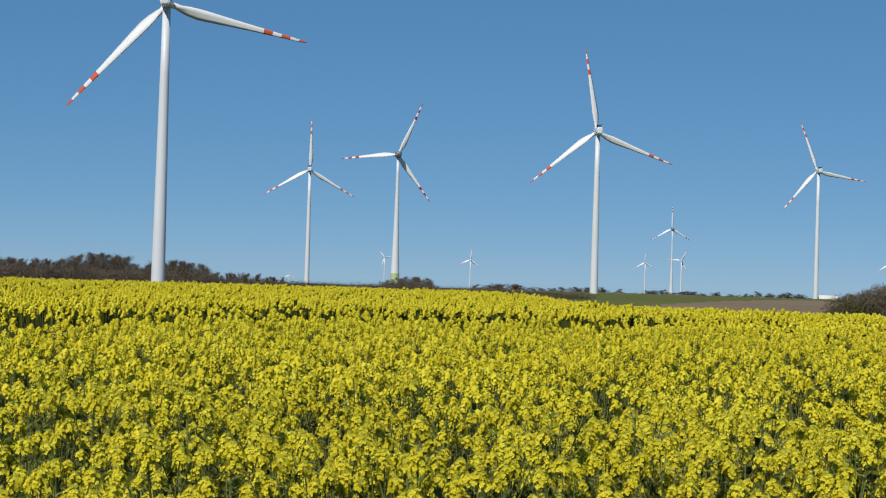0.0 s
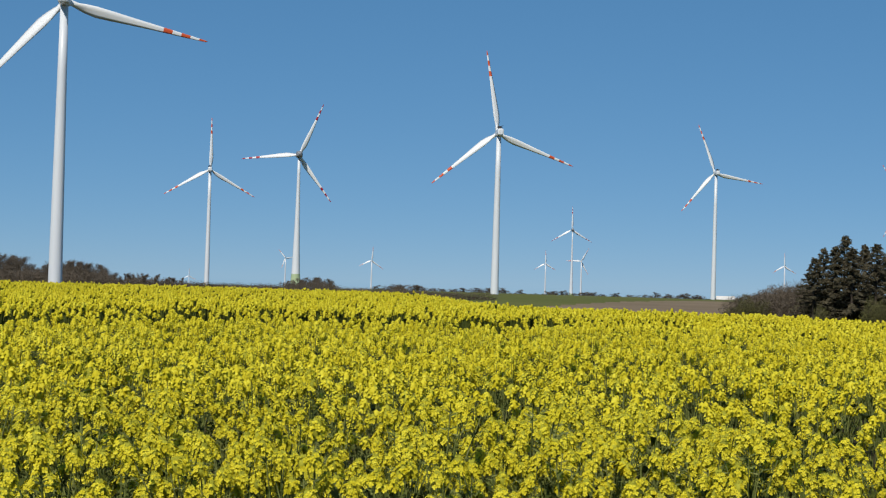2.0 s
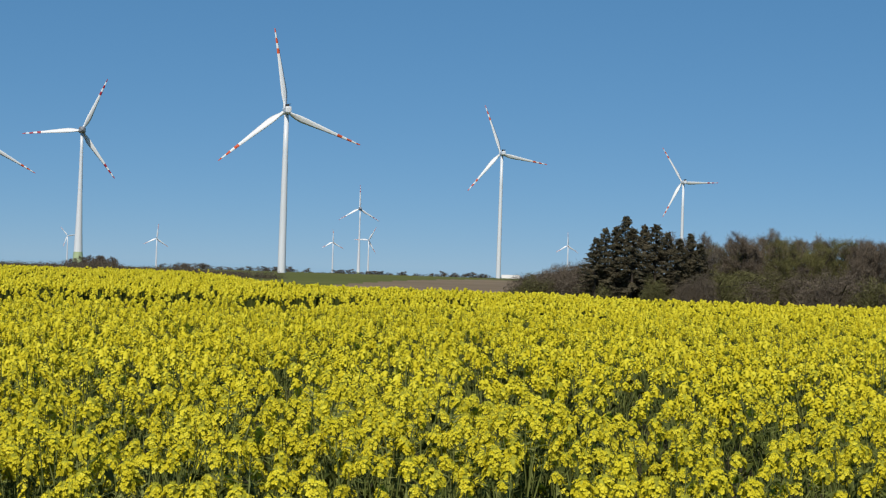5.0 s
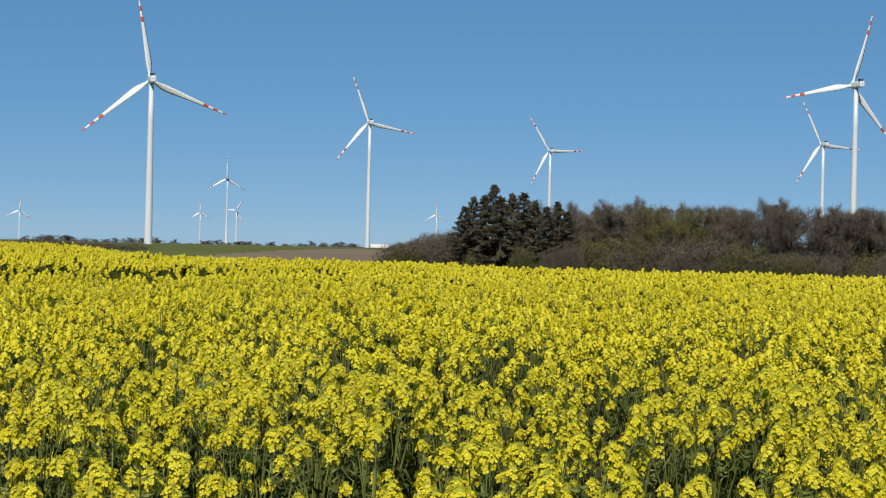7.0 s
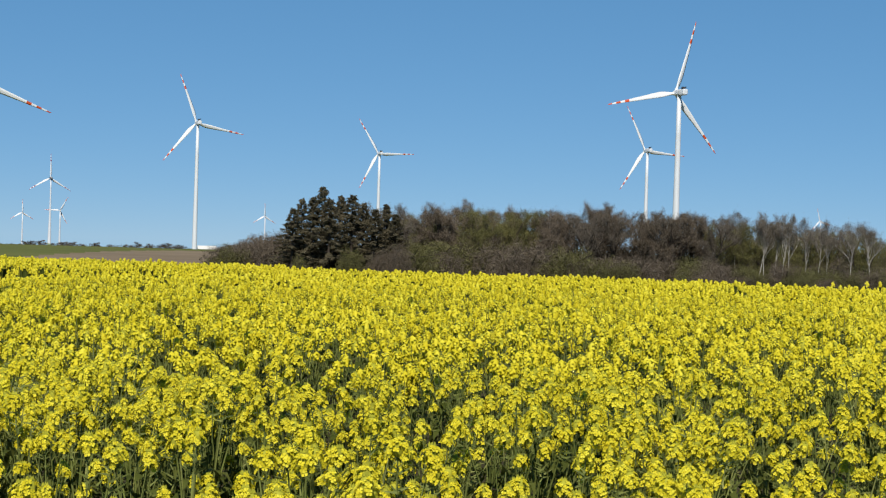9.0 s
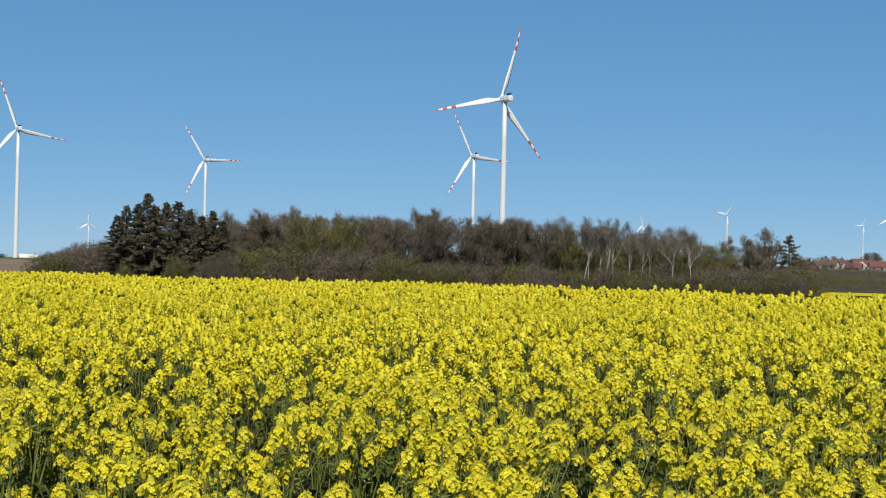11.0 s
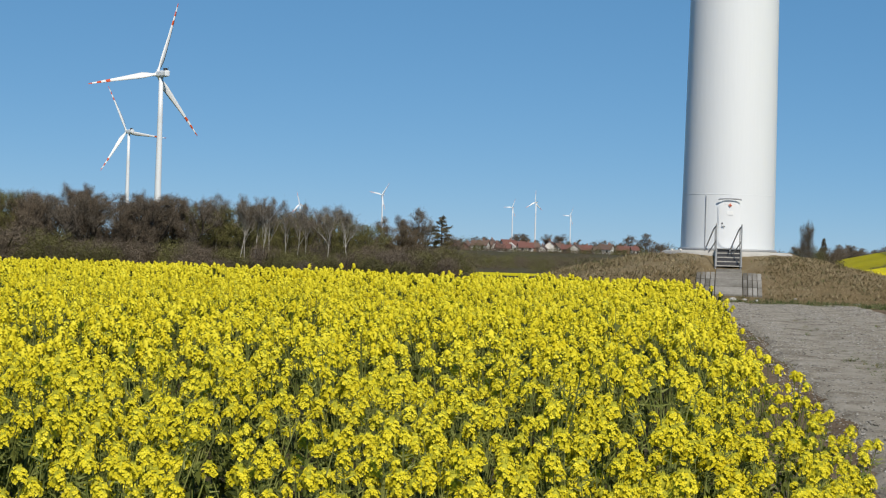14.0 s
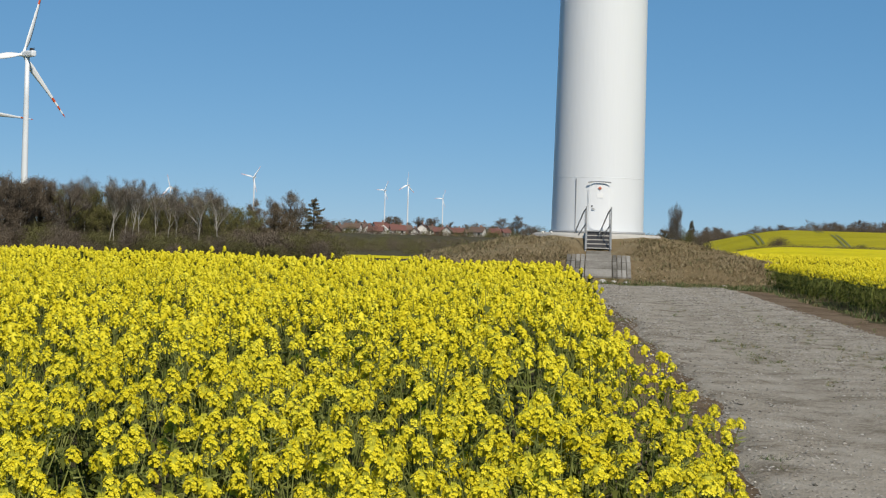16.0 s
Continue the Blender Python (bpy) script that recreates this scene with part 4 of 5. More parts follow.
# ---- village ----
def house(az, d, w, l, h, turn, wall, roof, label, chimney=True):
    x, y, z = spot(az, d)
    ob = thing("house", label, "house", "village houses")
    ob.matrix_world = pose(x, y, z, 0, 0, az + turn)
    rh = w * 0.42
    verts = [(-l / 2, -w / 2, -1), (l / 2, -w / 2, -1), (l / 2, w / 2, -1), (-l / 2, w / 2, -1), (-l / 2, -w / 2, h), (l / 2, -w / 2, h), (l / 2, w / 2, h), (-l / 2, w / 2, h), (-l / 2, 0, h + rh), (l / 2, 0, h + rh)]
    faces = [(0, 1, 5, 4), (2, 3, 7, 6), (1, 2, 6, 9, 5), (3, 0, 4, 8, 7), (3, 2, 1, 0)]
    part("wall", mesh_of("wall", verts, faces, [wall]), ob)
    e = 0.5
    rv, rf = [], []
    for s in (-1, 1):
        n = len(rv)
        rv += [(-l / 2 - e, s * (w / 2 + e), h - e * 0.84), (l / 2 + e, s * (w / 2 + e), h - e * 0.84), (l / 2 + e, 0, h + rh + 0.05), (-l / 2 - e, 0, h + rh + 0.05)]
        rv += [(a, b, c + 0.25) for a, b, c in rv[n:n + 4]]
        rf += [tuple(n + i for i in q) for q in ((0, 1, 2, 3), (4, 7, 6, 5), (0, 4, 5, 1), (1, 5, 6, 2), (2, 6, 7, 3), (3, 7, 4, 0))]
    rfo = part("roof", mesh_of("roof", rv, rf, [roof]), ob)
    if chimney:
        part("chimney", box("chimney", 0.7, 0.7, 1.6, BRICK_WALL, (l * 0.2, 0.3, h + rh + 0.4), 0.05), rfo)
    for k in range(max(2, int(l / 3))):
        wx = -l / 2 + l * (k + 0.5) / max(2, int(l / 3))
        win = part("window", box("window", 1.2, 0.08, 1.3, GLASS, (wx, -w / 2 - 0.02, h * 0.5), 0.02), ob)
        part("sill", box("sill", 1.4, 0.16, 0.08, PLASTER, (wx, -w / 2 - 0.06, h * 0.5 - 0.7), 0.01), win)


HR, HW = "white rendered village house with red tiled roof", "village house with brown roof among bare trees"
for az, d, w, l, h, turn, wall, roof in [
        (-39.15, 800, 8, 10, 4.2, 10, PLASTER, ROOF_RED), (-39.6, 830, 8, 9, 3.6, 60, BRICK_WALL, ROOF_BROWN), (-40.25, 860, 9, 14, 4.8, 15, PLASTER, ROOF_BROWN),
        (-40.62, 840, 8, 8, 4.4, 70, PLASTER, ROOF_RED), (-40.85, 790, 9, 15, 3.0, -10, PLASTER, ROOF_RED), (-41.35, 880, 10, 15, 5.2, 5, PLASTER, ROOF_RED),
        (-41.85, 870, 10, 14, 4.5, 25, BRICK_WALL, ROOF_BROWN), (-42.2, 820, 7, 9, 3.2, 80, PLASTER, ROOF_BROWN), (-42.75, 880, 8, 10, 5.4, 40, PLASTER, ROOF_BROWN),
        (-43.05, 850, 9, 14, 3.6, 0, BRICK_WALL, ROOF_RED), (-43.6, 860, 10, 18, 3.2, -5, BRICK_WALL, ROOF_RED), (-44.1, 840, 8, 12, 3.2, 12, PLASTER, ROOF_BROWN),
        (-44.5, 900, 8, 10, 4.6, 65, PLASTER, ROOF_BROWN), (-44.95, 850, 9, 13, 4.0, -15, BRICK_WALL, ROOF_RED), (-45.3, 880, 8, 10, 4.4, 35, PLASTER, ROOF_RED), (-46.5, 700, 8, 14, 2.6, 0, BRICK_WALL, ROOF_BROWN)]:
    house(az, d, w * 0.5, l * 0.45, h * 0.52, turn, wall, roof, HR if roof is ROOF_RED else HW)
for az, d, w, l, h, turn, wall, roof in [
        (-40.05, 815, 5, 8, 2.6, -20, PLASTER, ROOF_BROWN), (-40.45, 890, 5, 6, 3.4, 75, PLASTER, ROOF_BROWN), (-41.1, 805, 4, 6, 2.4, 85, PLASTER, PLASTER), (-41.0, 900, 5, 7, 3.6, 20, PLASTER, ROOF_RED),
        (-41.6, 810, 5, 7, 2.2, 10, PLASTER, ROOF_RED), (-42.45, 880, 5, 6, 3.4, 85, PLASTER, ROOF_RED), (-43.3, 815, 4, 5, 2.6, 80, PLASTER, ROOF_BROWN), (-44.35, 820, 5, 7, 2.4, -25, PLASTER, ROOF_BROWN)]:
    house(az, d, w, l, h, turn, wall, roof, HR if roof is ROOF_RED else HW)
# low shed far across the ploughed land
house(-13.05, 1900, 8, 20, 2.4, 5, PLASTER, PLASTER, "long white farm shed at the edge of the ploughed land", False)

r5 = np.random.RandomState(31)
for az, top in [(-39.9, .3), (-40.0, 0.22), (-40.45, .33), (-41.15, .45), (-41.4, .46), (-41.6, .42), (-42.3, .36), (-42.55, .48), (-42.75, .45), (-43.4, .3), (-43.9, .26), (-44.3, .28), (-44.75, .26), (-45.2, .5), (-45.5, .34), (-45.75, .55), (-46.0, .3), (-46.3, .25), (-40.7, .2), (-41.0, .22), (-42.0, .25), (-43.1, .25), (-43.7, .2), (-44.6, .24), (-38.9, .3), (-39.4, .25),
                (-50.7, .38), (-50.9, .3), (-51.4, .32), (-52.1, .38), (-52.35, .42), (-52.6, .36), (-52.9, .3), (-53.3, .28), (-53.7, .36), (-53.95, .5), (-54.2, .42), (-54.6, .55), (-54.9, .5), (-55.3, .52), (-55.7, .56), (-56.0, .7), (-56.2, .6), (-56.5, .62), (-56.8, .66), (-57.1, .72), (-57.4, .7), (-57.7, .73), (-58.0, .68), (-58.4, .72), (-58.9, .7)]:
    d = 900 + 60 * r5.rand() if az > -50 else 760 + 60 * r5.rand()
    x, y, z = spot(az, d)
    plant(DISTANT[r5.randint(4)], x, y, z, r5.rand() * 6, max(3.5, EYE + d * math.tan(radians(top)) - z) / 11.8, 1.5, "bare tree among the village gardens" if az > -50 else "leafless tree of a distant wood")
    if az < -51.8:
        for k in range(6):
            o = az + 0.45 * (r5.rand() - 0.5)
            brush(2 * r5.randint(2), *spot(o, d - 20), r5.rand() * 6, max(3.0, (EYE + d * math.tan(radians(top * (0.75 + 0.25 * r5.rand()))) - spot(o, d)[2])), 1.3)
POPLAR = kit("poplar_tree", bare_tree(140, 12.0, 0.5, 3600, BARK, TWIG_GREY, 0.13, 3, 0.06, 1.1, 3.6, 1.3, 0.04), "narrow upright leafless poplar", "tree", "")
for az, top, wide in ((-51.0, 1.22, 0.36), (-51.16, 1.34, 0.34)):
    x, y, z = spot(az, 300)
    plant(POPLAR, x, y, z, 1.0 + az, (EYE + 300 * math.tan(radians(top)) - z) / 15.5, wide)
x, y, z = spot(-51.62, 310)
plant(SPRUCES[0], x, y, z, 0.3, (EYE + 310 * math.tan(radians(0.62)) - z) / 14.0, 0.9, "small dark conifer by the poplars")
for az, top in ((-50.6, 0.35), (-50.8, 0.28), (-51.3, 0.42), (-51.45, 0.3), (-51.9, 0.36)):
    plant(SHRUBS[r5.randint(4)], *spot(az, 305), r5.rand() * 6, EYE + 305 * math.tan(radians(top)) - spot(az, 305)[2], 0.9)
plant(SHRUBS[2], *spot(-54.55, 298), 1.0, 2.3, 1.7, "round green bush in the yellow field")
plant(SHRUBS[1], *spot(-57.25, 296), 1.0, 1.3, 1.6, "low green bush in the yellow field")
az = -53.2
while az > -60:
    brush(2 * r5.randint(2), *spot(az, 286 + 2 * r5.rand(), 0.5), r5.rand() * 6, 0.55 + 0.3 * r5.rand(), 1.6)
    az -= 0.09
# hedges across the low ground before the village, and on the horizon
az = -36.5
while az > -47:
    brush(r5.randint(4), *spot(az, 352 + 165 * r5.rand()), r5.rand() * 6, 2.6 + 1.6 * r5.rand(), 1.8)
    az -= 0.06 + 0.05 * r5.rand()
az = -38.9
while az > -46.6:
    brush(r5.randint(4), *spot(az, 910 + 30 * r5.rand()), r5.rand() * 6, 3.6 + 4.2 * r5.rand() ** 1.5, 1.3)
    az -= 0.1
az = -38.7
while az > -46.4:
    brush(r5.randint(4), *spot(az, 765 + 20 * r5.rand()), r5.rand() * 6, 2.0 + 3.4 * r5.rand() ** 2, 1.3)
    az -= 0.09
az = -1.0
while az > -14:
    d = 2100 + 300 * r5.rand()
    x, y, z = spot(az, d)
    top = -0.27 + 0.14 * r5.rand() + 0.05 * math.sin(az * 2.1)
    plant(DISTANT[r5.randint(4)], x, y, z, r5.rand() * 6, max(4, EYE + d * math.tan(radians(top)) - z) / 11.8, 2.2 + r5.rand(), "distant bare tree on the horizon")
    az -= 0.13 + 0.1 * r5.rand()
az = -2.0
while az > -5.2:
    brush(2 * r5.randint(2), *spot(az, 520), r5.rand() * 6, 2.2 + r5.rand(), 2.0)
    az -= 0.18
az = -14.5
while az > -37:
    d = 1500 + 200 * r5.rand()
    brush(2 * r5.randint(2), *spot(az, d), r5.rand() * 6, 9 + 5 * r5.rand(), 2.2)
    az -= 0.35


tagged(new("rape_strip", sheet("rape_strip", -37.3, -45.5, 40, 298, 330, 8, 0.1, YELLOW_LAND)), "narrow strip of another yellow rapeseed field", "field", kind="structure")


def tramlines():
    """Pairs of wheel marks running up the far field."""
    ob = thing("wheel_marks", "dark tractor wheel marks through the yellow field", "wheel marks", kind="structure")
    for az0, d0, az1, d1 in [(-54.05, 305, -53.55, 440), (-56.9, 292, -56.4, 360), (-56.0, 375, -55.7, 430)]:
        for off in (0, 0.17):
            v = []
            for t in np.linspace(0, 1, 12):
                x, y, z = spot(az0 + (az1 - az0) * t + off, d0 + (d1 - d0) * t, 0.72)
                v += [(x - 0.2, y + 0.13, z), (x + 0.2, y - 0.13, z)]
            part("wheel_mark", mesh_of("wheel_mark", v, [(2 * i, 2 * i + 1, 2 * i + 3, 2 * i + 2) for i in range(11)], [WHEEL_MARK]), ob)


tramlines()


def join_brush():
    """All the far scrub in one mesh."""
    sets = []
    for k in range(4):
        rows = np.array([b[1:] for b in FAR_BRUSH if b[0] == k])
        if len(rows):
            v, f = THICKET[k]
            sets.append(strew((v, f), np.full(len(f), k % 2), rows[:, :3], rows[:, 3], np.stack([rows[:, 4] * rows[:, 5], rows[:, 4] * rows[:, 5], rows[:, 4]], 1)))
    v, f, s = gather(sets)
    tagged(new("scrub", mesh_of("scrub", v, f, [BRUSH, SHRUB], s)), "distant brown leafless scrub and hedges", "scrub", kind="stuff")


join_brush()


# ---- the rape crop ----
def flower(rng, at, out, r):
    """Four broad petals, each a bent kite."""
    out = out / np.linalg.norm(out)
    u = np.cross(out, rng.normal(0, 1, 3))
    u /= np.linalg.norm(u)
    w = np.cross(out, u)
    v, f = [], []
    for k in range(4):
        a = k * math.pi / 2
        d, s = u * math.cos(a) + w * math.sin(a), -u * math.sin(a) + w * math.cos(a)
        n = len(v)
        v += [at, at + d * r * 0.75 + s * r * 0.55 + out * r * 0.30, at + d * r * 1.12 + out * r * 0.12, at + d * r * 0.75 - s * r * 0.55 + out * r * 0.30]
        f += [(n, n + 3, n + 2), (n, n + 2, n + 1)]
    return v, f


def head(rng, flowers, radius, tall, petals, r, core=1):
    """A raceme: open flowers round a dome, a cap of buds on it. Verts, tris, slots (0 petal, 1 bud); core is the slot of its heart."""
    v, f, s = [], [], []
    for k in range(flowers):
        u = (k + 0.5) / flowers
        a = k * 2.4 + rng.rand() * 0.8
        rr = radius * (1 - (0.92 * u) ** 2.6) ** 0.5 * (0.85 + 0.3 * rng.rand())
        p = np.array([math.cos(a) * rr, math.sin(a) * rr, tall * (u * 0.92 - 0.5) + rng.normal(0, 0.05) * tall])
        out = np.array([math.cos(a), math.sin(a), 0.25 + 1.5 * u * u]) + rng.normal(0, 0.28, 3)
        n = len(v)
        if petals:
            fv, ff = flower(rng, p, out, r)
        else:
            out /= np.linalg.norm(out)
            x = np.cross(out, rng.normal(0, 1, 3))
            x /= np.linalg.norm(x)
            y = np.cross(out, x)
            fv, ff = [p + x * r, p + y * r * 0.85, p - x * r, p - y * r * 0.85], [(0, 1, 2), (0, 2, 3)]
        v += fv
        f += [tuple(i + n for i in t) for t in ff]
        s += [0] * len(ff)
    n, k = len(v), 6 if petals else 4
    rings = ((-0.5, 0.3), (-0.1, 0.72), (0.34, 0.6)) if petals else ((-0.45, 0.5), (0.25, 0.72))
    for z, q in rings:
        v += [np.array([math.cos(i * 6.283 / k) * radius * q, math.sin(i * 6.283 / k) * radius * q, z * tall]) for i in range(k)]
    v.append(np.array([0, 0, 0.55 * tall]))
    for b in range(len(rings) - 1):
        for i in range(k):
            j = (i + 1) % k
            f += [(n + b * k + i, n + b * k + j, n + (b + 1) * k + j), (n + b * k + i, n + (b + 1) * k + j, n + (b + 1) * k + i)]
    last = n + (len(rings) - 1) * k
    f += [(last + i, last + (i + 1) % k, n + len(rings) * k) for i in range(k)]
    s += [core] * (len(f) - len(s))
    if petals:
        for k in range(6):
            n, a = len(v), k * 1.05
            p = np.array([math.cos(a) * radius * 0.3, math.sin(a) * radius * 0.3, tall * 0.46])
            v += [p + (0.006, 0, 0), p + (-0.004, 0.005, 0), p + (-0.004, -0.005, 0), p + (0, 0, 0.014)]
            f += [(n, n + 1, n + 3), (n + 1, n + 2, n + 3), (n + 2, n, n + 3)]
            s += [1] * 3
    return np.array(v), np.array(f), np.array(s)


OWNER = {}


def rape_plant(seed, detail):
    """One plant about 1.1 m high: stem, branches, heads, pods and leaves. Verts, tris, slots (0 petal, 1 bud, 2 leaf, 3 stalk)."""
    rng = np.random.RandomState(seed)
    sets, owner = [], []
    heads = 5 + seed % 2 if detail > 1 else 3 + seed % 2
    for k in range(heads):
        a = rng.rand() * 6.28
        off = 0 if k == 0 else 0.07 + 0.14 * rng.rand()
        top = np.array([math.cos(a) * off, math.sin(a) * off, 1.02 if k == 0 else 0.78 + 0.22 * rng.rand() ** 0.8])
        grown = 1.0 if k == 0 else 0.65 + 0.3 * rng.rand()
        if detail > 1:
            hv, hf, hs = head(rng, int(30 * grown), 0.036 * grown ** 0.5, 0.068 * grown ** 0.8, True, 0.0118)
        else:
            hv, hf, hs = head(rng, int(23 * grown), 0.048 * grown ** 0.5, 0.085 * grown ** 0.8, False, 0.0148, 0 if k < 2 else 1)
        sets.append((hv + top, hf, hs))
        owner += [k] * len(hf)
        if detail > 1:
            for j in range(10):            # young pods below the head
                p = top + np.array([*(rng.normal(0, 0.006, 2)), -0.05 - 0.12 * rng.rand()])
                w = rng.normal(0, 1, 3) * (1, 1, 0.3) + (0, 0, 0.6)
                w /= np.linalg.norm(w)
                x = np.cross(w, (1, 0.3, 0.2))
                sets.append((np.array([p - x * 0.005, p + x * 0.005, p + w * 0.055]), np.array([(0, 1, 2)]), np.array([3])))
                owner += [k]
        low = np.array([top[0] * 0.15, top[1] * 0.15, 0.35 + 0.2 * rng.rand() if k else -0.02])
        tv, tf = tube([low, (low + top) / 2 + (0, 0, 0.02), top] if detail > 1 else [low, top], [0.007, 0.005, 0.003] if detail > 1 else [0.006, 0.003], 3)
        tri = np.concatenate([tf[:, [0, 1, 2]], tf[:, [0, 2, 3]]])
        sets.append((tv, tri, np.full(len(tri), 3)))
        owner += [k] * len(tri)
    for k in range(24 if detail > 1 else 7):
        a, z = rng.rand() * 6.28, 0.12 + 0.72 * rng.rand()
        l = (0.12 if z < 0.5 else 0.08) * (0.7 + 0.6 * rng.rand()) * (1 if detail > 1 else 1.35)
        d = np.array([math.cos(a), math.sin(a), 0.5 * rng.randn()])
        d /= np.linalg.norm(d)
        s = np.array([-math.sin(a), math.cos(a), 0.3 * rng.randn()]) * l * 0.26
        p = np.array([math.cos(a) * 0.03, math.sin(a) * 0.03, z])
        q = p + d * l * 0.55 + (0, 0, 0.02)
        sets.append((np.array([p, q + s, q - s, p + d * l - (0, 0, 0.03)]), np.array([(0, 1, 2), (1, 3, 2)]), np.array([2, 2])))
        owner += [k, k]
    v, f, s = gather(sets)
    OWNER[seed] = np.array(owner)
    return (v, f), s


def tuft(seed):
    """A far plant seen from over the crop: flower clumps on a wedge of leaf."""
    rng = np.random.RandomState(seed)
    sets = []
    for k in range(2):
        top = np.array([rng.normal(0, 0.16), rng.normal(0, 0.16), 0.88 + 0.16 * rng.rand()])
        hv, hf, hs = head(rng, 9, 0.066, 0.15, False, 0.036, 0)
        sets.append((hv + top, hf, hs))
        for j in range(2):
            n = rng.normal(0, 1, 2)
            n = np.array([*(n / np.linalg.norm(n)), 0]) * 0.045
            sets.append((np.array([top - n - (0, 0, 0.05), top + n - (0, 0, 0.08), top * (1, 1, 0.35)]), np.array([(0, 1, 2)]), np.array([2])))
    v, f, s = gather(sets)
    return (v, f), s


def scatter(d0, d1, per_m2, rng, az0=-59, az1=18.5):
    n = int(per_m2 * radians(az1 - az0) * (d1 * d1 - d0 * d0) / 2)
    d = np.sqrt(d0 * d0 + (d1 * d1 - d0 * d0) * rng.rand(n))
    a = np.radians(az0 + (az1 - az0) * rng.rand(n))
    return -np.sin(a) * d, np.cos(a) * d


def vigour(x, y):
    """Height of the crop, with its hollows and lusher patches."""
    w = np.sin(x * 0.31 + 1.3 * np.sin(y * 0.23)) * np.sin(y * 0.37 + 0.9 * np.sin(x * 0.19))
    fine = 1.7 * np.sin(x * 1.7 + 2 * np.sin(y * 1.1)) * np.sin(y * 1.9 + np.sin(x * 1.3))
    d, az = np.hypot(x, y), azimuth(x, y)
    line = np.interp(az, [-8, -4, 2, 6, 11, 16], [46, 43, 47, 43, 38, 34])
    hollow = -0.62 * np.exp(-((d - line + 2.6) / 4.4) ** 2) * smooth(-9, -6, az) + 0.13 * np.exp(-((d - line - 3) / 3) ** 2) * smooth(-9, -6, az)
    return 1.0 + 0.05 * w + 0.035 * fine + hollow


THIN = [(-6.5, 8.6, 0.9), (-9.5, 8.0, 0.8), (-18.5, 12.5, 0.8), (-3.0, 14.0, 0.8), (2.5, 11.0, 0.6)]     # azimuth, distance, width of thin patches


rng = np.random.RandomState(21)
NEAR = [rape_plant(s, 2) for s in range(7)]
MID = [rape_plant(40 + s, 1) for s in range(6)]
FAR = [tuft(80 + s) for s in range(6)]


def crop(templates, x, y, size, rng, lean):
    sets = []
    pick = rng.randint(0, len(templates), len(x))
    for k, (t, s) in enumerate(templates):
        m = pick == k
        if not m.any():
            continue
        at = np.stack([x[m], y[m], land(x[m], y[m])], 1)
        sc = size[m]
        sets.append(strew(t, s, at, rng.rand(m.sum()) * 6.28, np.stack([0.5 + 0.5 * sc, 0.5 + 0.5 * sc, sc], 1), lean, rng))
    return gather(sets)


def build_crop():
    sets = []
    for templates, d0, d1, dens, jitter, lean in [(NEAR, 7.4, 13, 11.6, 0.11, 0.09), (MID, 13, 36, 10.0, 0.085, 0.06), (FAR, 36, 78, 4.0, 0.06, 0.04), (FAR, 78, 172, 1.8, 0.06, 0.04)]:
        x, y = scatter(d0, d1, dens, rng)
        ok = crop_here(x, y)
        if d0 > 30:
            ok &= (np.hypot(x, y) < 78) | (azimuth(x, y) > -8)
        bare = np.sin(x * 0.9 + 1.7 * np.sin(y * 0.6)) * np.sin(y * 0.8 + 1.4 * np.sin(x * 0.7))
        ok &= rng.rand(len(x)) > 0.5 * (bare > 0.5)
        ok &= rng.rand(len(x)) > 0.7 * (vigour(x, y) < 0.8)
        for az, d, wide in THIN:
            px, py = polar(az, d)
            ok &= rng.rand(len(x)) > 0.5 * np.exp(-((x - px) ** 2 + (y - py) ** 2) / wide ** 2)
        near_edge = across(x, y) > -0.5
        ok &= ~near_edge | (rng.rand(len(x)) < 0.95)
        x, y = x[ok], y[ok]
        size = np.where(np.hypot(x, y) > 78, 1.04, 1.0) * vigour(x, y) * (1 + rng.normal(0, jitter, len(x))) * np.where(across(x, y) > -0.6, 0.86, 1.0)
        sets.append(crop(templates, x, y, size, rng, lean))
    v, f, s = gather(sets)
    me = mesh_of("rape_crop", v, f, [PETAL, BUD, LEAF, STALK], s)
    tagged(new("rape_crop", me), "dense rapeseed crop in full yellow bloom on grey-green stems", "rapeseed", kind="stuff")


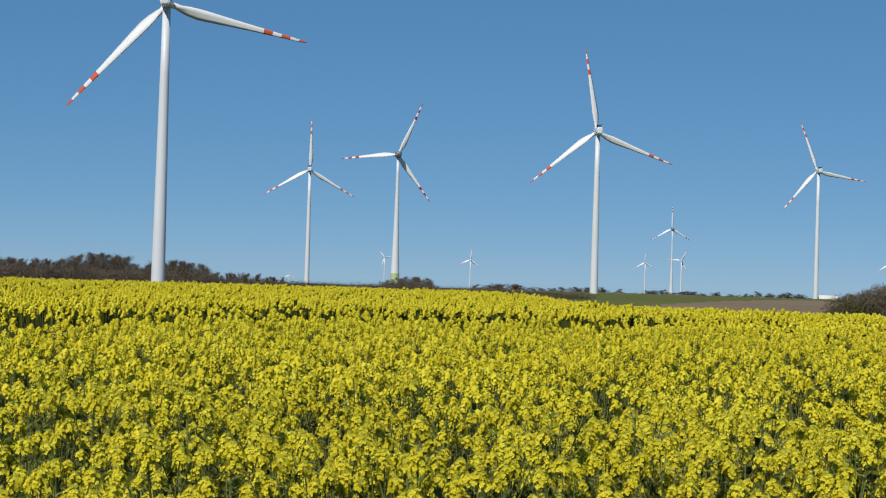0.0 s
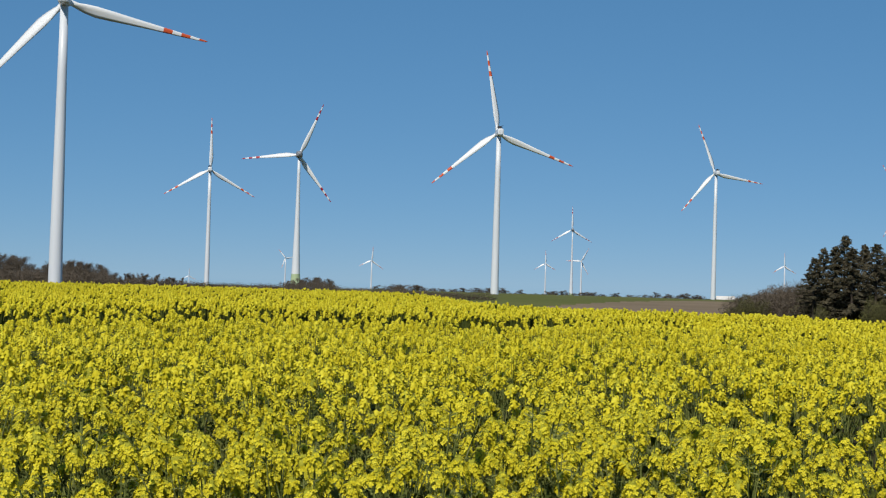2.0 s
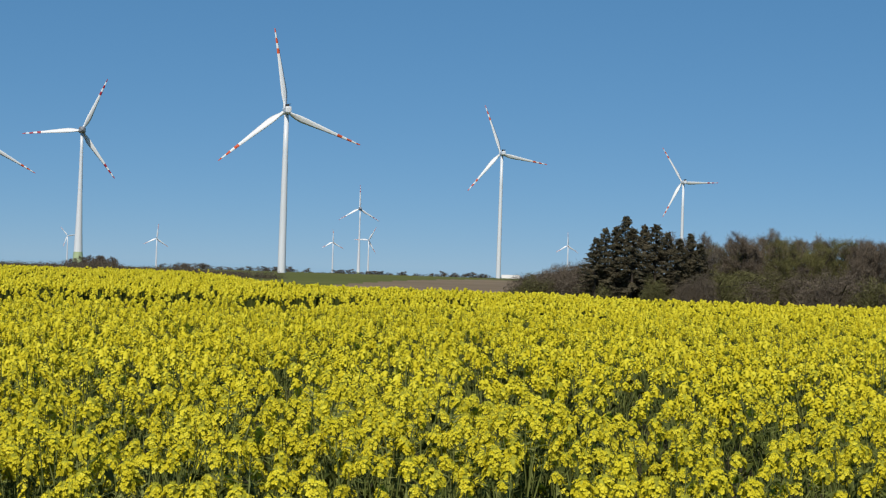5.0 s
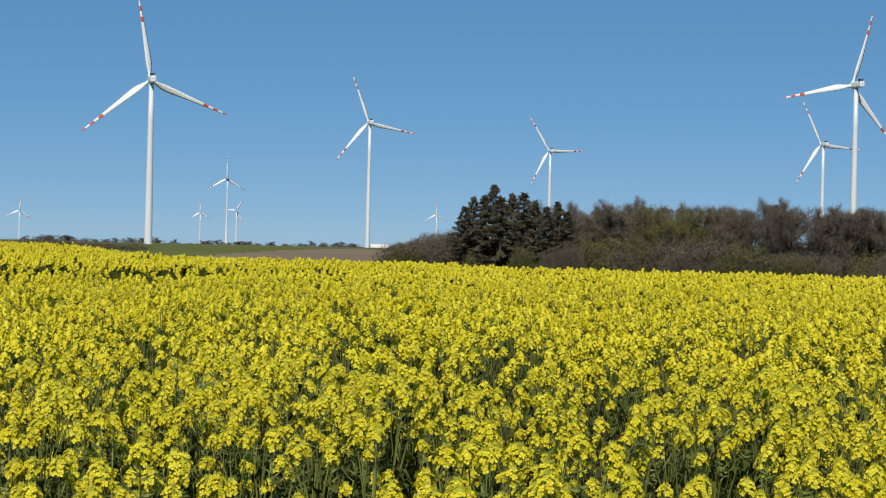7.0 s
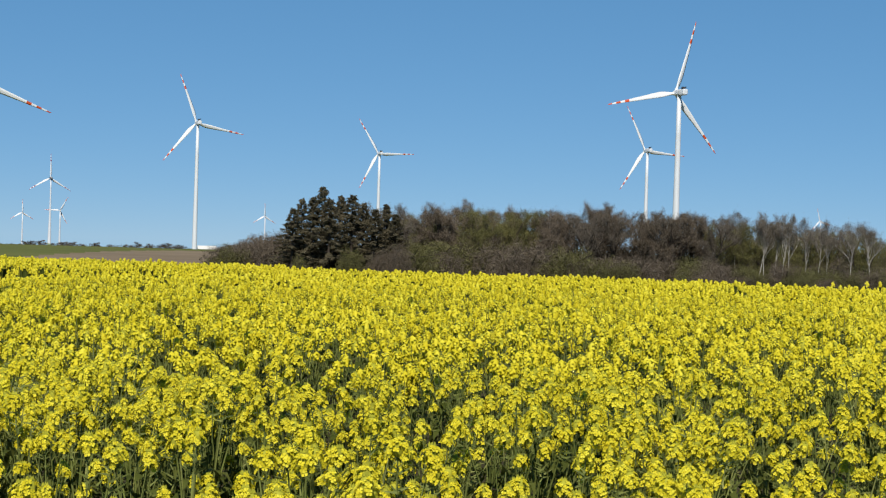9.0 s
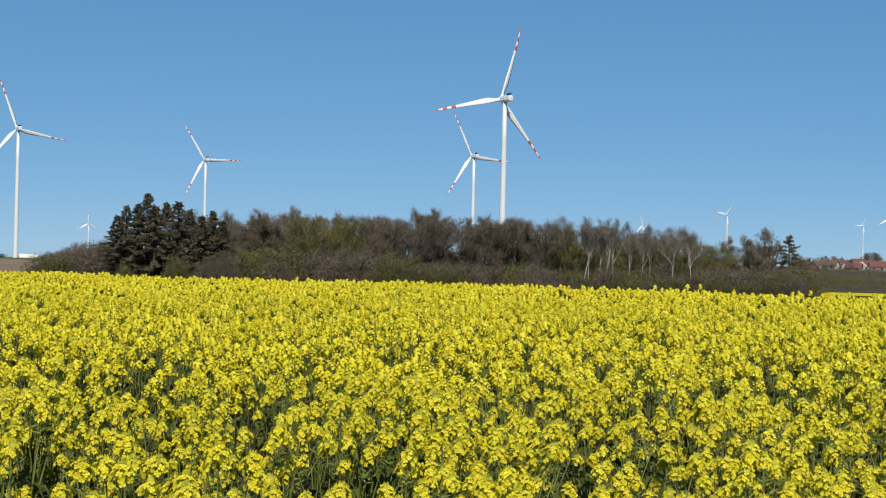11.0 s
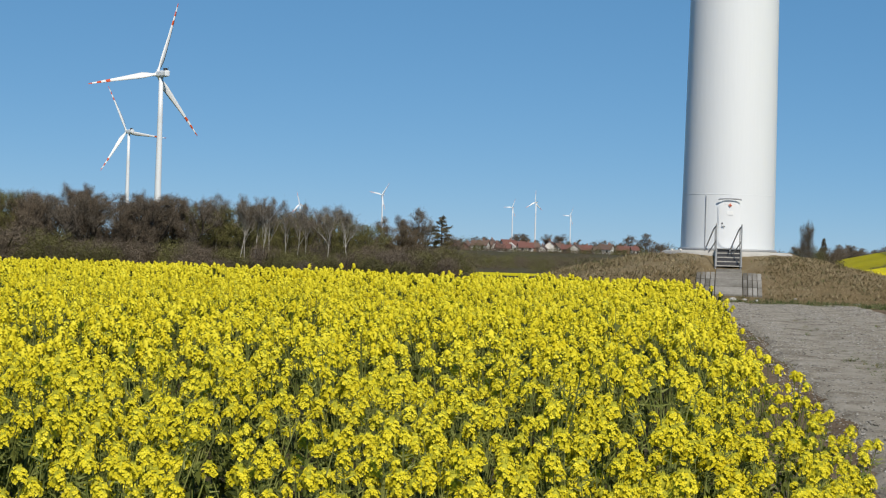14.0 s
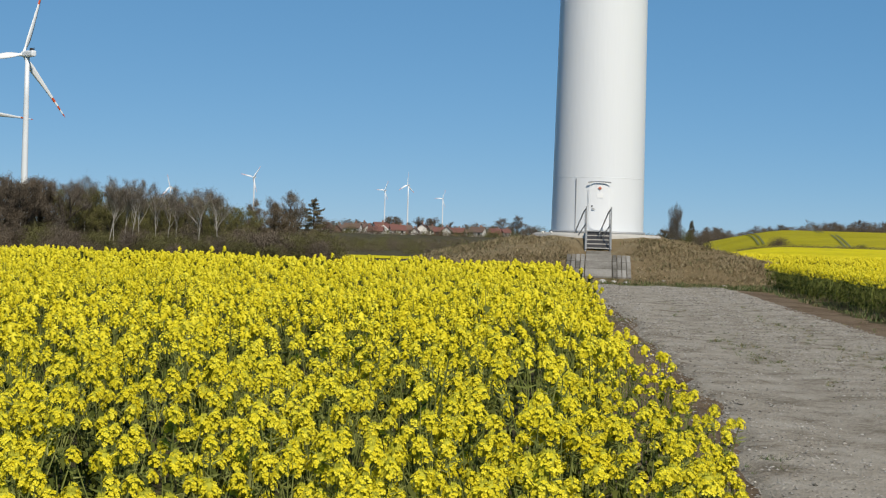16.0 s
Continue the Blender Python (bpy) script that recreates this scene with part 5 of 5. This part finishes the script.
def build_right_crop():
    """The field across the track: a tall front of leaf and stem, yellow above."""
    r = np.random.RandomState(5)
    n = 5000
    u, w = 20 + 62 * r.rand(n), 8.0 + np.where(np.arange(n) < 1500, 1.6 * r.rand(n), 26 * r.rand(n) ** 1.3)
    x = ROAD_AT[0] + u * ROAD_DIR[0] + w * ROAD_SIDE[0]
    y = ROAD_AT[1] + u * ROAD_DIR[1] + w * ROAD_SIDE[1]
    ok = np.hypot(x - TOWER_X, y - TOWER_Y) > 13
    x, y = x[ok], y[ok]
    a, d = np.radians(-51.8 - 9.5 * r.rand(5200)), 64 + 66 * r.rand(5200) ** 0.7
    fx, fy = -np.sin(a) * d, np.cos(a) * d
    ok = (np.hypot(fx - TOWER_X, fy - TOWER_Y) > 13) & (across(fx, fy) > 8.5)
    v, f, s = gather([crop(MID, x, y, 0.98 + r.normal(0, 0.05, len(x)), r, 0.04), crop(FAR, fx[ok], fy[ok], 0.96 + r.normal(0, 0.05, ok.sum()), r, 0.04)])
    tagged(new("rape_crop", mesh_of("rape_crop_across", v, f, [PETAL, BUD, LEAF, STALK], s)), "rapeseed crop beyond the gravel track, dark leafy side, yellow top", "rapeseed", kind="stuff")


def front_plants():
    """The foremost plants, each one a thing with its stems, leaves and flowers."""
    r = np.random.RandomState(77)
    kinds = []
    for seed, ((v, f), s) in enumerate(NEAR):
        meshes, own = [], OWNER[seed]
        for name, slots, mats, count in (("flower_head", (0, 1), [PETAL, BUD], 6), ("leaf", (2,), [LEAF], 24), ("stem", (3,), [STALK], 6)):
            for k in range(count):
                pick = np.isin(s, slots) & (own == k)
                if pick.any():
                    used, inv = np.unique(f[pick], return_inverse=True)
                    meshes.append(mesh_of(name, v[used], inv.reshape(-1, 3), mats, s[pick] - slots[0]))
        kinds.append(kit("rapeseed_plant", meshes, "flowering rapeseed plant with yellow heads on grey-green stems", "plant", "front row of the crop"))
    x, y = scatter(5.7, 7.4, 9.4, r, -58, 17)
    ok = crop_here(x, y)
    for az, d, wide in THIN:
        tx, ty = polar(az, d)
        ok &= r.rand(len(x)) > 0.45 * np.exp(-((x - tx) ** 2 + (y - ty) ** 2) / wide ** 2)
    for px, py in zip(x[ok], y[ok]):
        plant(kinds[r.randint(len(kinds))], px, py, float(land(px, py)), r.rand() * 6.28, float(vigour(px, py)) * (0.96 + r.normal(0, 0.08)))


build_crop()
build_right_crop()
front_plants()
